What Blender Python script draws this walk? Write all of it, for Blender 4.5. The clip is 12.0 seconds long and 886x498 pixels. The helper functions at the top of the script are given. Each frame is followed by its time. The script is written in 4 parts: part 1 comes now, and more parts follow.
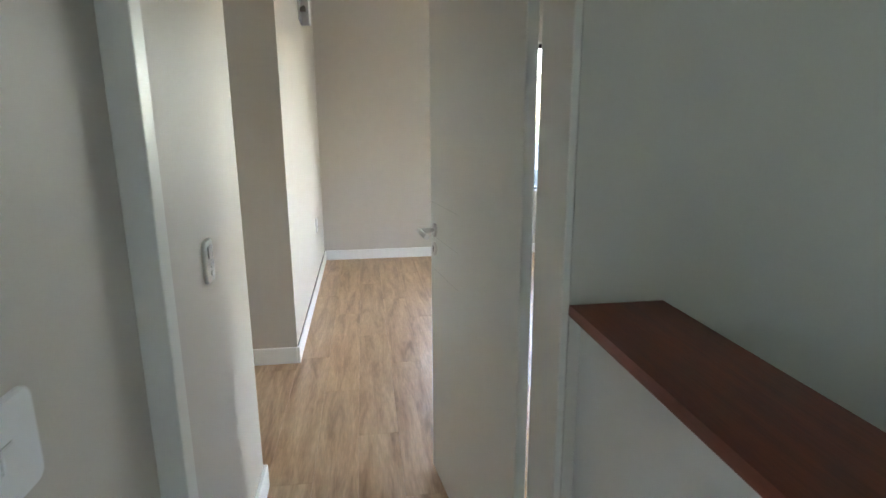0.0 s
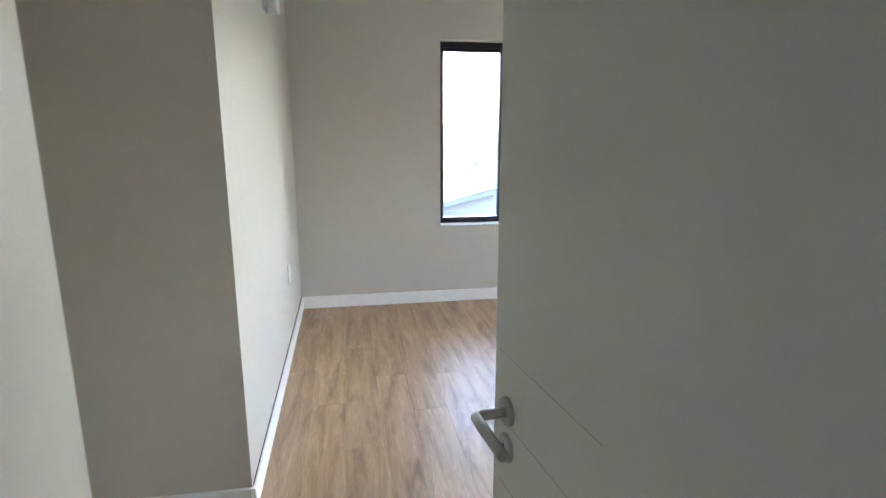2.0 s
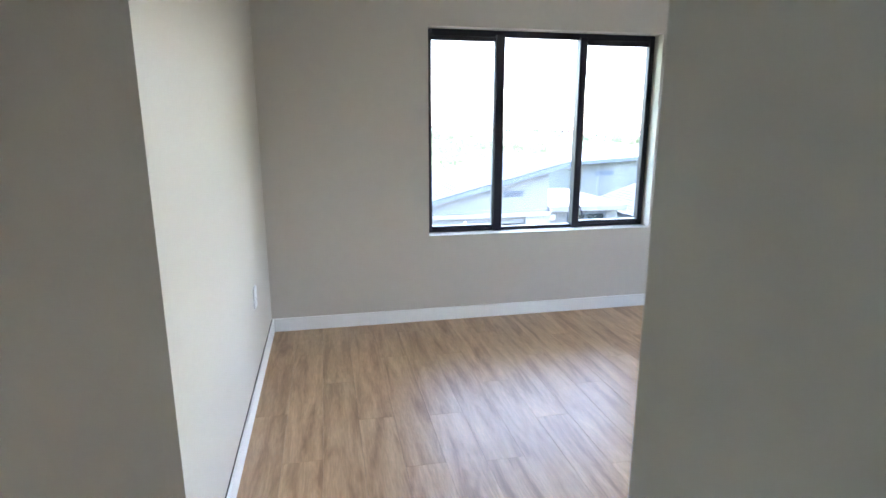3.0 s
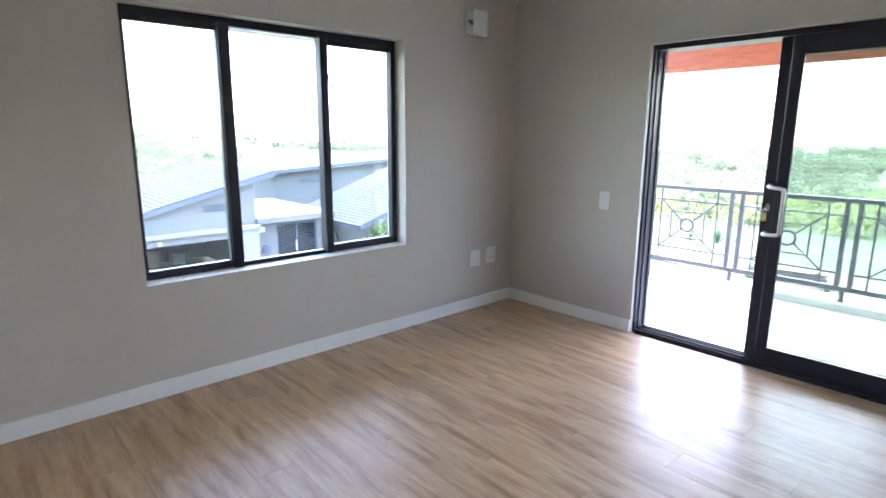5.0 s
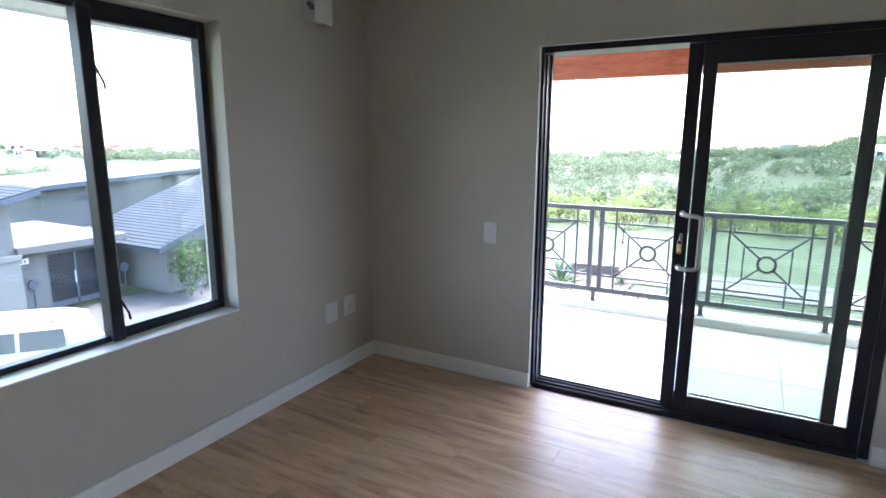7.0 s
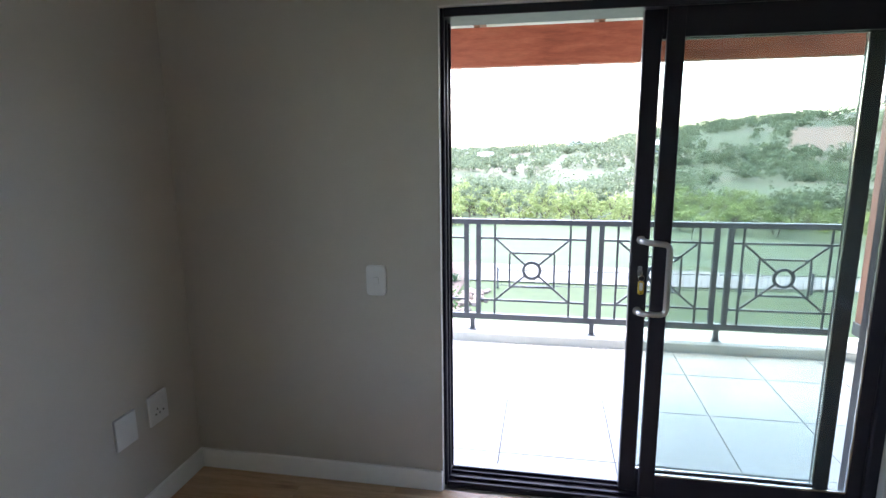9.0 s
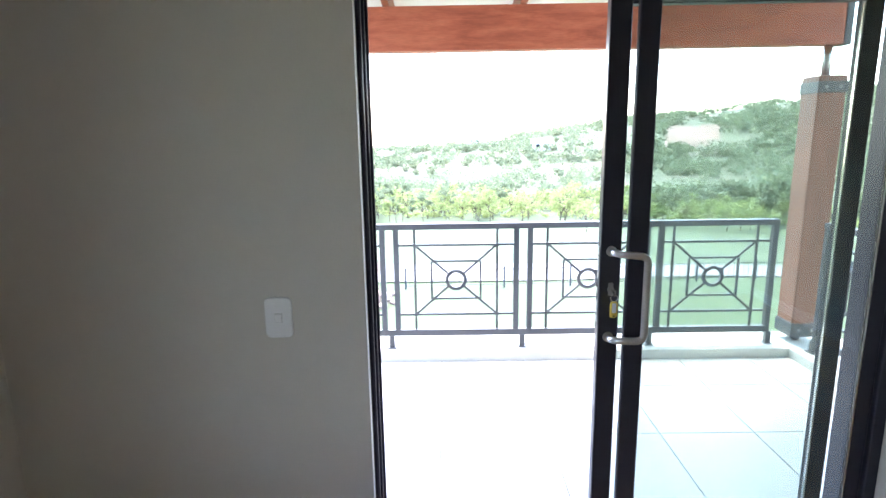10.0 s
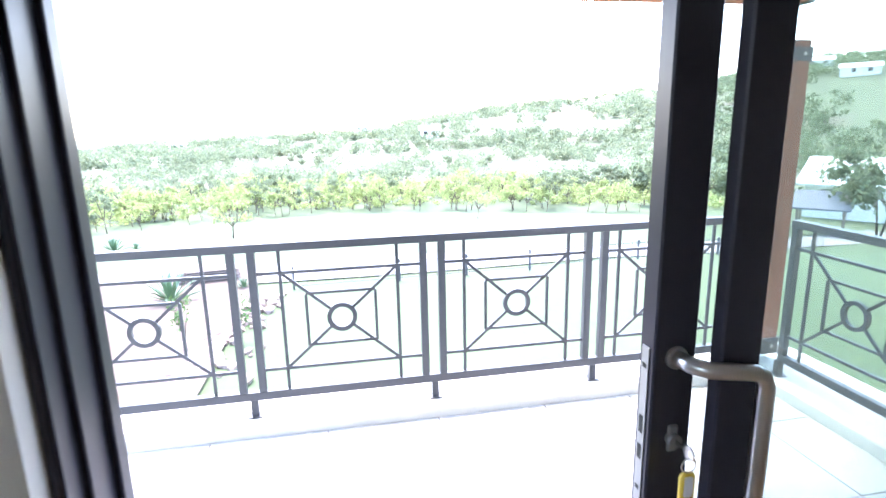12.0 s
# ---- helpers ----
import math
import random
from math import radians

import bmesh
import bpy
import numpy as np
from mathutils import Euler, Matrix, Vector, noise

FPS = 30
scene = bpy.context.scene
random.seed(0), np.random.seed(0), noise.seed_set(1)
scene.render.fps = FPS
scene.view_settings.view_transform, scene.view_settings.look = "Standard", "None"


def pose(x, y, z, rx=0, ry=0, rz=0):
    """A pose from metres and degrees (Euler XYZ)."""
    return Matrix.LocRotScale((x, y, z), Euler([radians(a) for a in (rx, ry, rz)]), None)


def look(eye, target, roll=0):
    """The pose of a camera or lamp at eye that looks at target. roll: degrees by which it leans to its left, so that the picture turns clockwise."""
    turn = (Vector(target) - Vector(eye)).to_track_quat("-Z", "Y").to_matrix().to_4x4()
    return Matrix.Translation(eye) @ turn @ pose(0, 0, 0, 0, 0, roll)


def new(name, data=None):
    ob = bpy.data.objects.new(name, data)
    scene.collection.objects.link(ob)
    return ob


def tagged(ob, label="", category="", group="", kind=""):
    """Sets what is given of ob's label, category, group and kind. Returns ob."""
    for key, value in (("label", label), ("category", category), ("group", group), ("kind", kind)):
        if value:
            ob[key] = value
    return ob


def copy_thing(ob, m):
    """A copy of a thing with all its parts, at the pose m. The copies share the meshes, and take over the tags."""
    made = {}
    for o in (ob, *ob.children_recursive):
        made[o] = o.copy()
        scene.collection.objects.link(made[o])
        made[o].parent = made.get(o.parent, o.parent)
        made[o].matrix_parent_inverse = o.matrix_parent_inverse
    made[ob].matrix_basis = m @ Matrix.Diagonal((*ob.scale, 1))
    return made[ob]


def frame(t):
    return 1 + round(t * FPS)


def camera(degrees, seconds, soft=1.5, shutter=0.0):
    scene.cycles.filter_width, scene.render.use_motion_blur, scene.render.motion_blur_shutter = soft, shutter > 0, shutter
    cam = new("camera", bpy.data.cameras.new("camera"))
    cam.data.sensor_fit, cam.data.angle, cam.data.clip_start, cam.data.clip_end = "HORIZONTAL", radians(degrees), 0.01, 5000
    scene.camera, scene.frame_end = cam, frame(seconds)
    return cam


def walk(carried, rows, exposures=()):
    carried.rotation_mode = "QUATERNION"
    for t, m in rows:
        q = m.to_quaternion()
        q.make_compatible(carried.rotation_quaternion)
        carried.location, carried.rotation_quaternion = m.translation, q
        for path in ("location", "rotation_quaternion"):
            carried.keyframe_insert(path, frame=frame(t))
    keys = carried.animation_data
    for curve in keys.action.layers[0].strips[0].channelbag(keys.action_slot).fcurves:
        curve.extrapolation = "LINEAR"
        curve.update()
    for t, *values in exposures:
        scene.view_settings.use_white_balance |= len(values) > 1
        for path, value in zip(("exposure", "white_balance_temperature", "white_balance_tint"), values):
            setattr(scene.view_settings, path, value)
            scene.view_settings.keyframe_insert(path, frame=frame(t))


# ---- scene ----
cam = camera(77.1, 12.0, shutter=0.25)
PATH = [
    (0, (-3.796, -5.705, 1.401), (-3.523, -3.776, 0.951), -0.3),
    (0.5, (-3.807, -5.387, 1.461), (-3.539, -3.455, 1.015), -0.4),
    (1, (-3.825, -5.143, 1.534), (-3.548, -3.214, 1.085), -0.3),
    (1.5, (-3.829, -4.871, 1.537), (-3.534, -2.944, 1.089), -0.2),
    (2, (-3.804, -4.576, 1.497), (-3.476, -2.652, 1.063), -0.0),
    (2.5, (-3.785, -4.294, 1.447), (-3.431, -2.369, 1.032), -0.1),
    (2.7, (-3.783, -4.187, 1.469), (-3.42, -2.267, 1.043), -0.1),
    (4.3, (-3.883, -3.546, 1.513), (-2.926, -1.842, 1.09), 0.5),
    (4.5, (-3.879, -3.479, 1.521), (-2.796, -1.85, 1.102), 0.5),
    (5, (-3.827, -3.3, 1.511), (-2.513, -1.85, 1.101), 0.3),
    (5.5, (-3.68, -3.089, 1.534), (-2.224, -1.78, 1.127), 0.2),
    (6, (-3.57, -2.844, 1.566), (-2.016, -1.65, 1.169), 0.3),
    (6.5, (-3.442, -2.594, 1.573), (-1.803, -1.518, 1.183), 0.3),
    (7, (-3.239, -2.386, 1.585), (-1.52, -1.438, 1.199), 0.2),
    (7.2, (-3.137, -2.273, 1.59), (-1.39, -1.377, 1.211), 0.4),
    (8.8, (-2.406, -1.727, 1.618), (-0.488, -1.313, 1.231), -0.6),
    (9, (-2.286, -1.677, 1.606), (-0.358, -1.316, 1.218), -0.6),
    (9.5, (-2.035, -1.563, 1.592), (-0.084, -1.362, 1.203), -0.8),
    (10, (-1.76, -1.513, 1.576), (0.2, -1.494, 1.181), -0.9),
    (10.5, (-1.488, -1.492, 1.587), (0.469, -1.602, 1.19), -1.1),
    (11, (-1.2, -1.475, 1.59), (0.748, -1.687, 1.191), -1.2),
    (11.5, (-0.914, -1.515, 1.566), (1.019, -1.832, 1.159), -1.2),
    (12, (-0.603, -1.584, 1.537), (1.313, -1.945, 1.093), -1.2),
]
EXPOSURES = [(0, 5.38, 6950, 18), (1.5, 5.42, 6650, 16), (2, 5.22, 6450, 16), (2.5, 5.2, 6350, 17), (4.5, 4.70, 6350, 18), (5.5, 4.68, 6350, 18), (6, 4.44, 6350, 18), (7, 3.90, 6350, 17), (9, 3.62, 6400, 16), (9.5, 3.80, 6400, 16), (10.5, 4.38, 6350, 17), (11, 4.40, 6300, 19), (12, 4.12, 6300, 20)]
walk(cam, [(t, look(eye, target, roll)) for t, eye, target, roll in PATH], EXPOSURES)

# ---- world, sun and exposure ----
SUN_EL, SUN_AZ = radians(60), radians(6)
world = bpy.data.worlds.new("world")
scene.world = world
world.use_nodes = True
wn, wl = world.node_tree.nodes, world.node_tree.links
wn.clear()
sky = wn.new("ShaderNodeTexSky")
sky.sky_type, sky.sun_disc = "NISHITA", False
sky.sun_elevation, sky.sun_rotation = SUN_EL, radians(90) - SUN_AZ
sky.air_density, sky.dust_density, sky.ozone_density = 1.0, 1.6, 1.0
back = wn.new("ShaderNodeBackground")
back.inputs["Strength"].default_value = 0.15
wout = wn.new("ShaderNodeOutputWorld")
wl.new(sky.outputs[0], back.inputs[0])
wl.new(back.outputs[0], wout.inputs[0])
sun = new("sun", bpy.data.lights.new("sun", "SUN"))
sun.data.energy, sun.data.angle, sun.data.color = 0.7, radians(14), (1.0, 0.96, 0.9)
sun.matrix_world = look((20 * math.cos(SUN_AZ) * math.cos(SUN_EL), 20 * math.sin(SUN_AZ) * math.cos(SUN_EL), 20 * math.sin(SUN_EL)), (0, 0, 0))


# ---- materials ----
def material(name, color, rough=0.5, metal=0.0, vary=0.06, scale=6.0, bump=0.0, bump_scale=60.0, spec=0.5, island=0.0, per_object=0.0, second=None, second_scale=1.5, second_amount=0.0, rough_spread=0.06):
    """A surface with broad stains, fine grain and relief."""
    m = bpy.data.materials.new(name)
    m.use_nodes = True
    n, l = m.node_tree.nodes, m.node_tree.links
    b = n["Principled BSDF"]
    b.inputs["Metallic"].default_value = metal
    b.inputs["Specular IOR Level"].default_value = spec
    co = n.new("ShaderNodeTexCoord")
    big, fine = n.new("ShaderNodeTexNoise"), n.new("ShaderNodeTexNoise")
    big.inputs["Scale"].default_value, fine.inputs["Scale"].default_value = scale * 0.25, scale * 6
    big.inputs["Detail"].default_value, fine.inputs["Detail"].default_value = 3, 4
    for t in (big, fine):
        l.new(co.outputs["Object"], t.inputs["Vector"])
    add = n.new("ShaderNodeMath")
    add.operation = "ADD"
    l.new(big.outputs[0], add.inputs[0])
    l.new(fine.outputs[0], add.inputs[1])
    rng = n.new("ShaderNodeMapRange")
    rng.inputs[1].default_value, rng.inputs[2].default_value = 0.6, 1.4
    rng.inputs[3].default_value, rng.inputs[4].default_value = 1 - vary, 1 + vary
    l.new(add.outputs[0], rng.inputs[0])
    mul = n.new("ShaderNodeVectorMath")
    mul.operation = "SCALE"
    mul.inputs[0].default_value = color
    l.new(rng.outputs[0], mul.inputs["Scale"])
    out = mul.outputs[0]
    if second:
        patch = n.new("ShaderNodeTexNoise")
        patch.inputs["Scale"].default_value, patch.inputs["Detail"].default_value = second_scale, 5
        l.new(co.outputs["Object"], patch.inputs["Vector"])
        pr = n.new("ShaderNodeMapRange")
        pr.inputs[1].default_value, pr.inputs[2].default_value = 0.62 - second_amount * 0.3, 0.72 - second_amount * 0.3
        l.new(patch.outputs[0], pr.inputs[0])
        mix = n.new("ShaderNodeMix")
        mix.data_type = "RGBA"
        l.new(pr.outputs[0], mix.inputs[0])
        l.new(out, mix.inputs[6])
        mix.inputs[7].default_value = (*second, 1)
        out = mix.outputs[2]
    if island or per_object:
        src = n.new("ShaderNodeObjectInfo" if per_object else "ShaderNodeNewGeometry")
        r2 = n.new("ShaderNodeMapRange")
        k = per_object or island
        r2.inputs[3].default_value, r2.inputs[4].default_value = 1 - k, 1 + k
        l.new(src.outputs["Random" if per_object else "Random Per Island"], r2.inputs[0])
        m2 = n.new("ShaderNodeVectorMath")
        m2.operation = "SCALE"
        l.new(out, m2.inputs[0])
        l.new(r2.outputs[0], m2.inputs["Scale"])
        out = m2.outputs[0]
    l.new(out, b.inputs["Base Color"])
    rr = n.new("ShaderNodeMapRange")
    rr.inputs[3].default_value, rr.inputs[4].default_value = max(0.02, rough - rough_spread), min(1, rough + rough_spread)
    l.new(fine.outputs[0], rr.inputs[0])
    l.new(rr.outputs[0], b.inputs["Roughness"])
    if bump:
        bt = n.new("ShaderNodeTexNoise")
        bt.inputs["Scale"].default_value, bt.inputs["Detail"].default_value = bump_scale, 4
        l.new(co.outputs["Object"], bt.inputs["Vector"])
        bp = n.new("ShaderNodeBump")
        bp.inputs["Strength"].default_value, bp.inputs["Distance"].default_value = bump, 0.004
        l.new(bt.outputs[0], bp.inputs["Height"])
        l.new(bp.outputs[0], b.inputs["Normal"])
    return m


def wood(name, dark, mid, light, rough=0.4, along="Y", stretch=14.0, scale=2.2, per_object=True, bump=0.15, tone=0.10):
    """Wood or printed vinyl: long streaks along one axis, shifted from board to board."""
    m = bpy.data.materials.new(name)
    m.use_nodes = True
    n, l = m.node_tree.nodes, m.node_tree.links
    b = n["Principled BSDF"]
    co = n.new("ShaderNodeTexCoord")
    oi = n.new("ShaderNodeObjectInfo")
    shift = n.new("ShaderNodeVectorMath")
    shift.operation = "MULTIPLY_ADD"
    comb = n.new("ShaderNodeCombineXYZ")
    for i in range(3):
        l.new(oi.outputs["Random"], comb.inputs[i])
    shift.inputs[1].default_value = (37.0, 53.0, 19.0) if per_object else (0, 0, 0)
    l.new(comb.outputs[0], shift.inputs[0])
    l.new(co.outputs["Object"], shift.inputs[2])
    mp = n.new("ShaderNodeMapping")
    sc = {"X": (1, stretch, stretch), "Y": (stretch, 1, stretch), "Z": (stretch, stretch, 1)}[along]
    mp.inputs["Scale"].default_value = sc
    l.new(shift.outputs[0], mp.inputs["Vector"])
    streak, fine = n.new("ShaderNodeTexNoise"), n.new("ShaderNodeTexNoise")
    streak.inputs["Scale"].default_value, streak.inputs["Detail"].default_value, streak.inputs["Distortion"].default_value = scale, 6, 0.6
    streak.inputs["Roughness"].default_value = 0.62
    fine.inputs["Scale"].default_value, fine.inputs["Detail"].default_value = scale * 9, 3
    for t in (streak, fine):
        l.new(mp.outputs[0], t.inputs["Vector"])
    ramp = n.new("ShaderNodeValToRGB")
    e = ramp.color_ramp.elements
    e[0].position, e[0].color = 0.30, (*dark, 1)
    e[1].position, e[1].color = 0.70, (*light, 1)
    x = ramp.color_ramp.elements.new(0.48)
    x.color = (*mid, 1)
    l.new(streak.outputs[0], ramp.inputs[0])
    fr = n.new("ShaderNodeMapRange")
    fr.inputs[1].default_value, fr.inputs[2].default_value = 0.3, 0.7
    fr.inputs[3].default_value, fr.inputs[4].default_value = 0.88, 1.08
    l.new(fine.outputs[0], fr.inputs[0])
    tr = n.new("ShaderNodeMapRange")
    tr.inputs[3].default_value, tr.inputs[4].default_value = 1 - tone, 1 + tone
    l.new(oi.outputs["Random"], tr.inputs[0])
    mm = n.new("ShaderNodeMath")
    mm.operation = "MULTIPLY"
    l.new(fr.outputs[0], mm.inputs[0])
    l.new(tr.outputs[0], mm.inputs[1])
    mul = n.new("ShaderNodeVectorMath")
    mul.operation = "SCALE"
    l.new(ramp.outputs[0], mul.inputs[0])
    l.new(mm.outputs[0], mul.inputs["Scale"])
    l.new(mul.outputs[0], b.inputs["Base Color"])
    rr = n.new("ShaderNodeMapRange")
    rr.inputs[3].default_value, rr.inputs[4].default_value = rough - 0.07, rough + 0.10
    l.new(streak.outputs[0], rr.inputs[0])
    l.new(rr.outputs[0], b.inputs["Roughness"])
    bp = n.new("ShaderNodeBump")
    bp.inputs["Strength"].default_value, bp.inputs["Distance"].default_value = bump, 0.002
    l.new(fine.outputs[0], bp.inputs["Height"])
    l.new(bp.outputs[0], b.inputs["Normal"])
    return m


def glass(name, tint, film=0.0):
    """Clear pane: tinted view through it, mirror gloss by Fresnel, a thin pale film that paints haze over the view."""
    m = bpy.data.materials.new(name)
    m.use_nodes = True
    n, l = m.node_tree.nodes, m.node_tree.links
    n.remove(n["Principled BSDF"])
    tr, gl, lw, mix = n.new("ShaderNodeBsdfTransparent"), n.new("ShaderNodeBsdfGlossy"), n.new("ShaderNodeLayerWeight"), n.new("ShaderNodeMixShader")
    p5, fz = n.new("ShaderNodeMath"), n.new("ShaderNodeMath")
    p5.operation, fz.operation = "POWER", "MULTIPLY_ADD"
    p5.inputs[1].default_value, fz.inputs[1].default_value, fz.inputs[2].default_value = 5.0, 0.9, 0.04
    l.new(lw.outputs["Facing"], p5.inputs[0])
    l.new(p5.outputs[0], fz.inputs[0])
    tr.inputs[0].default_value = (*tint, 1)
    gl.inputs["Roughness"].default_value = 0.02
    lw.inputs[0].default_value = 0.5
    l.new(fz.outputs[0], mix.inputs[0])
    l.new(tr.outputs[0], mix.inputs[1])
    l.new(gl.outputs[0], mix.inputs[2])
    out = mix.outputs[0]
    if film:
        df, m2, nz, rg, co = n.new("ShaderNodeBsdfDiffuse"), n.new("ShaderNodeMixShader"), n.new("ShaderNodeTexNoise"), n.new("ShaderNodeMapRange"), n.new("ShaderNodeTexCoord")
        df.inputs[0].default_value = (0.75, 0.85, 0.83, 1)
        nz.inputs["Scale"].default_value, nz.inputs["Detail"].default_value = 2.2, 5
        l.new(co.outputs["Object"], nz.inputs["Vector"])
        rg.inputs[3].default_value, rg.inputs[4].default_value = 0.0, film * 2
        l.new(nz.outputs[0], rg.inputs[0])
        l.new(rg.outputs[0], m2.inputs[0])
        l.new(out, m2.inputs[1])
        l.new(df.outputs[0], m2.inputs[2])
        out = m2.outputs[0]
    l.new(out, n["Material Output"].inputs[0])
    return m


WALL = material("greige_wall_paint", (0.57, 0.53, 0.475), 0.55, vary=0.025, scale=2.0, bump=0.12, bump_scale=140)
HALL = material("hall_wall_paint", (0.56, 0.55, 0.49), 0.55, vary=0.025, scale=2.0, bump=0.12, bump_scale=140)
# hall paint made paler, for the light that falls on the half wall
HALFW = material("half_wall_lit_paint", (0.70, 0.71, 0.68), 0.5, vary=0.025, scale=2.0, bump=0.12, bump_scale=140)
CEIL = material("ceiling_paint", (0.78, 0.77, 0.74), 0.8, vary=0.02)
TRIM = material("white_trim_paint", (0.88, 0.88, 0.87), 0.35, vary=0.03, scale=4)
DOORP = material("white_door_enamel", (0.66, 0.66, 0.62), 0.32, vary=0.02, scale=3)
FRAMEP = material("steel_frame_enamel", (0.66, 0.66, 0.61), 0.40, vary=0.03, scale=3)
PLASTIC = material("white_plastic", (0.80, 0.80, 0.80), 0.3, vary=0.015)
SEAM = material("door_seam", (0.42, 0.42, 0.39), 0.5, vary=0.02)
GREYPL = material("grey_plastic", (0.22, 0.22, 0.22), 0.4, vary=0.02)
BLACK = material("black_aluminium", (0.030, 0.028, 0.040), 0.34, vary=0.03, scale=3, spec=0.22)
RUBBER = material("black_seal", (0.01, 0.01, 0.01), 0.7)
STEEL = material("brushed_steel", (0.52, 0.50, 0.48), 0.30, 1.0, vary=0.012, scale=60, rough_spread=0.025)
LOCKM = material("dull_zinc", (0.30, 0.30, 0.30), 0.5, 1.0, vary=0.03, scale=40, rough_spread=0.03)
CHROME = material("satin_nickel", (0.55, 0.54, 0.52), 0.22, 1.0, vary=0.04, scale=12)
BRASS = material("brass_lock", (0.55, 0.40, 0.16), 0.3, 1.0)
TAG = material("yellow_key_tag", (0.72, 0.50, 0.06), 0.4)
DARK = material("dark_slot", (0.01, 0.01, 0.01), 0.8)
FLOORW = wood("oak_vinyl_plank", (0.315, 0.182, 0.099), (0.53, 0.336, 0.197), (0.68, 0.47, 0.29), rough=0.36, along="Y", stretch=9.0, scale=1.7, tone=0.045)
CAPW = wood("mahogany_cap", (0.120, 0.029, 0.016), (0.170, 0.042, 0.023), (0.220, 0.059, 0.032), rough=0.42, along="Y", stretch=12, scale=2, per_object=False, tone=0.0)
BEAMW = wood("stained_pine_beam", (0.26, 0.056, 0.024), (0.38, 0.092, 0.042), (0.46, 0.135, 0.064), rough=0.5, along="Y", stretch=7, scale=2.4, tone=0.05)
POSTW = wood("stained_pine_post", (0.16, 0.062, 0.038), (0.22, 0.086, 0.053), (0.28, 0.117, 0.074), rough=0.5, along="Z", stretch=7, scale=2.4, tone=0.05)
RAFTW = wood("stained_rafter", (0.16, 0.05, 0.02), (0.26, 0.08, 0.03), (0.34, 0.12, 0.05), rough=0.5, along="X", stretch=7, scale=2.4, tone=0.05)
RAILP = material("charcoal_steel_paint", (0.060, 0.064, 0.072), 0.4, vary=0.08, scale=10)
TILE = material("cream_floor_tile", (0.55, 0.54, 0.505), 0.26, vary=0.03, scale=3, per_object=0.025)
GROUT = material("grey_grout", (0.30, 0.29, 0.27), 0.9, vary=0.08)
KERB = material("plaster_kerb", (0.58, 0.56, 0.51), 0.8, vary=0.06, scale=3, bump=0.3)
SOFFIT = material("white_soffit_board", (0.74, 0.73, 0.70), 0.7, vary=0.03)
CLEAR = glass("window_glass", (0.95, 0.975, 0.965), film=0.01)
TINT = glass("slider_glass", (0.845, 0.89, 0.868), film=0.025)
CARGLASS = material("car_glass", (0.02, 0.025, 0.03), 0.08)
EXTW = material("grey_plaster", (0.150, 0.148, 0.141), 0.85, vary=0.06, scale=2, bump=0.3)
EXTL = material("pale_plaster", (0.20, 0.195, 0.18), 0.85, vary=0.06, scale=2)
ROOFM = material("grey_roof_tile", (0.046, 0.054, 0.064), 0.75, spec=0.22, vary=0.08, scale=3, island=0.05)
FASCIA = material("slate_fascia", (0.075, 0.088, 0.11), 0.5, vary=0.05)
FLATR = material("flat_roof_screed", (0.14, 0.135, 0.125), 0.9, vary=0.10, scale=1)
PAVE = material("concrete_paving", (0.105, 0.10, 0.094), 0.9, vary=0.12, scale=1.0, second=(0.068, 0.064, 0.060), second_scale=0.6, second_amount=0.2)
CARW = material("white_car_paint", (0.78, 0.78, 0.78), 0.15, vary=0.01)
BARK = material("bark", (0.10, 0.075, 0.055), 0.95, vary=0.25, scale=6, bump=0.6)
def leaf(name, color, island):
    """Thin leaves that pass some light through."""
    m = material(name, color, 0.75, vary=0.2, scale=0.3, island=island, spec=0.2)
    n, l = m.node_tree.nodes, m.node_tree.links
    b = n["Principled BSDF"]
    tl, mix = n.new("ShaderNodeBsdfTranslucent"), n.new("ShaderNodeMixShader")
    l.new(b.inputs["Base Color"].links[0].from_socket, tl.inputs["Color"])
    mix.inputs[0].default_value = 0.45
    l.new(b.outputs[0], mix.inputs[1])
    l.new(tl.outputs[0], mix.inputs[2])
    l.new(mix.outputs[0], n["Material Output"].inputs[0])
    return m


LEAF_D = leaf("bush_leaves", (0.172, 0.205, 0.120), 0.30)
LEAF_L = leaf("acacia_leaves", (0.30, 0.35, 0.140), 0.25)
LEAF_M = leaf("garden_leaves", (0.085, 0.155, 0.055), 0.4)
AGAVE = material("agave_leaf", (0.10, 0.17, 0.085), 0.5, vary=0.15, scale=4, island=0.3)
GRASS = material("veld_grass", (0.052, 0.078, 0.028), 0.95, vary=0.25, scale=0.35, second=(0.068, 0.088, 0.038), second_scale=0.05, second_amount=0.25)
HILL = material("hill_veld", (0.076, 0.092, 0.044), 0.95, vary=0.3, scale=0.25, second=(0.120, 0.102, 0.068), second_scale=0.03, second_amount=0.22)
ROCK = material("broken_rock", (0.22, 0.165, 0.13), 0.95, vary=0.25, scale=3, island=0.4)
DIRT = material("red_soil", (0.098, 0.070, 0.050), 0.95, vary=0.2, scale=0.8, bump=0.4)
SAND = material("sandy_clearing", (0.175, 0.115, 0.078), 0.95, vary=0.2, scale=0.2)
ROAD = material("pale_road", (0.18, 0.172, 0.16), 0.95, vary=0.12, scale=0.5)
TIMBER = material("grey_timber", (0.20, 0.155, 0.125), 0.8, vary=0.2, scale=4)
WHITEW = material("white_render", (0.68, 0.66, 0.62), 0.85, vary=0.06)
REDROOF = material("red_roof", (0.34, 0.14, 0.10), 0.8, vary=0.12, island=0.2)


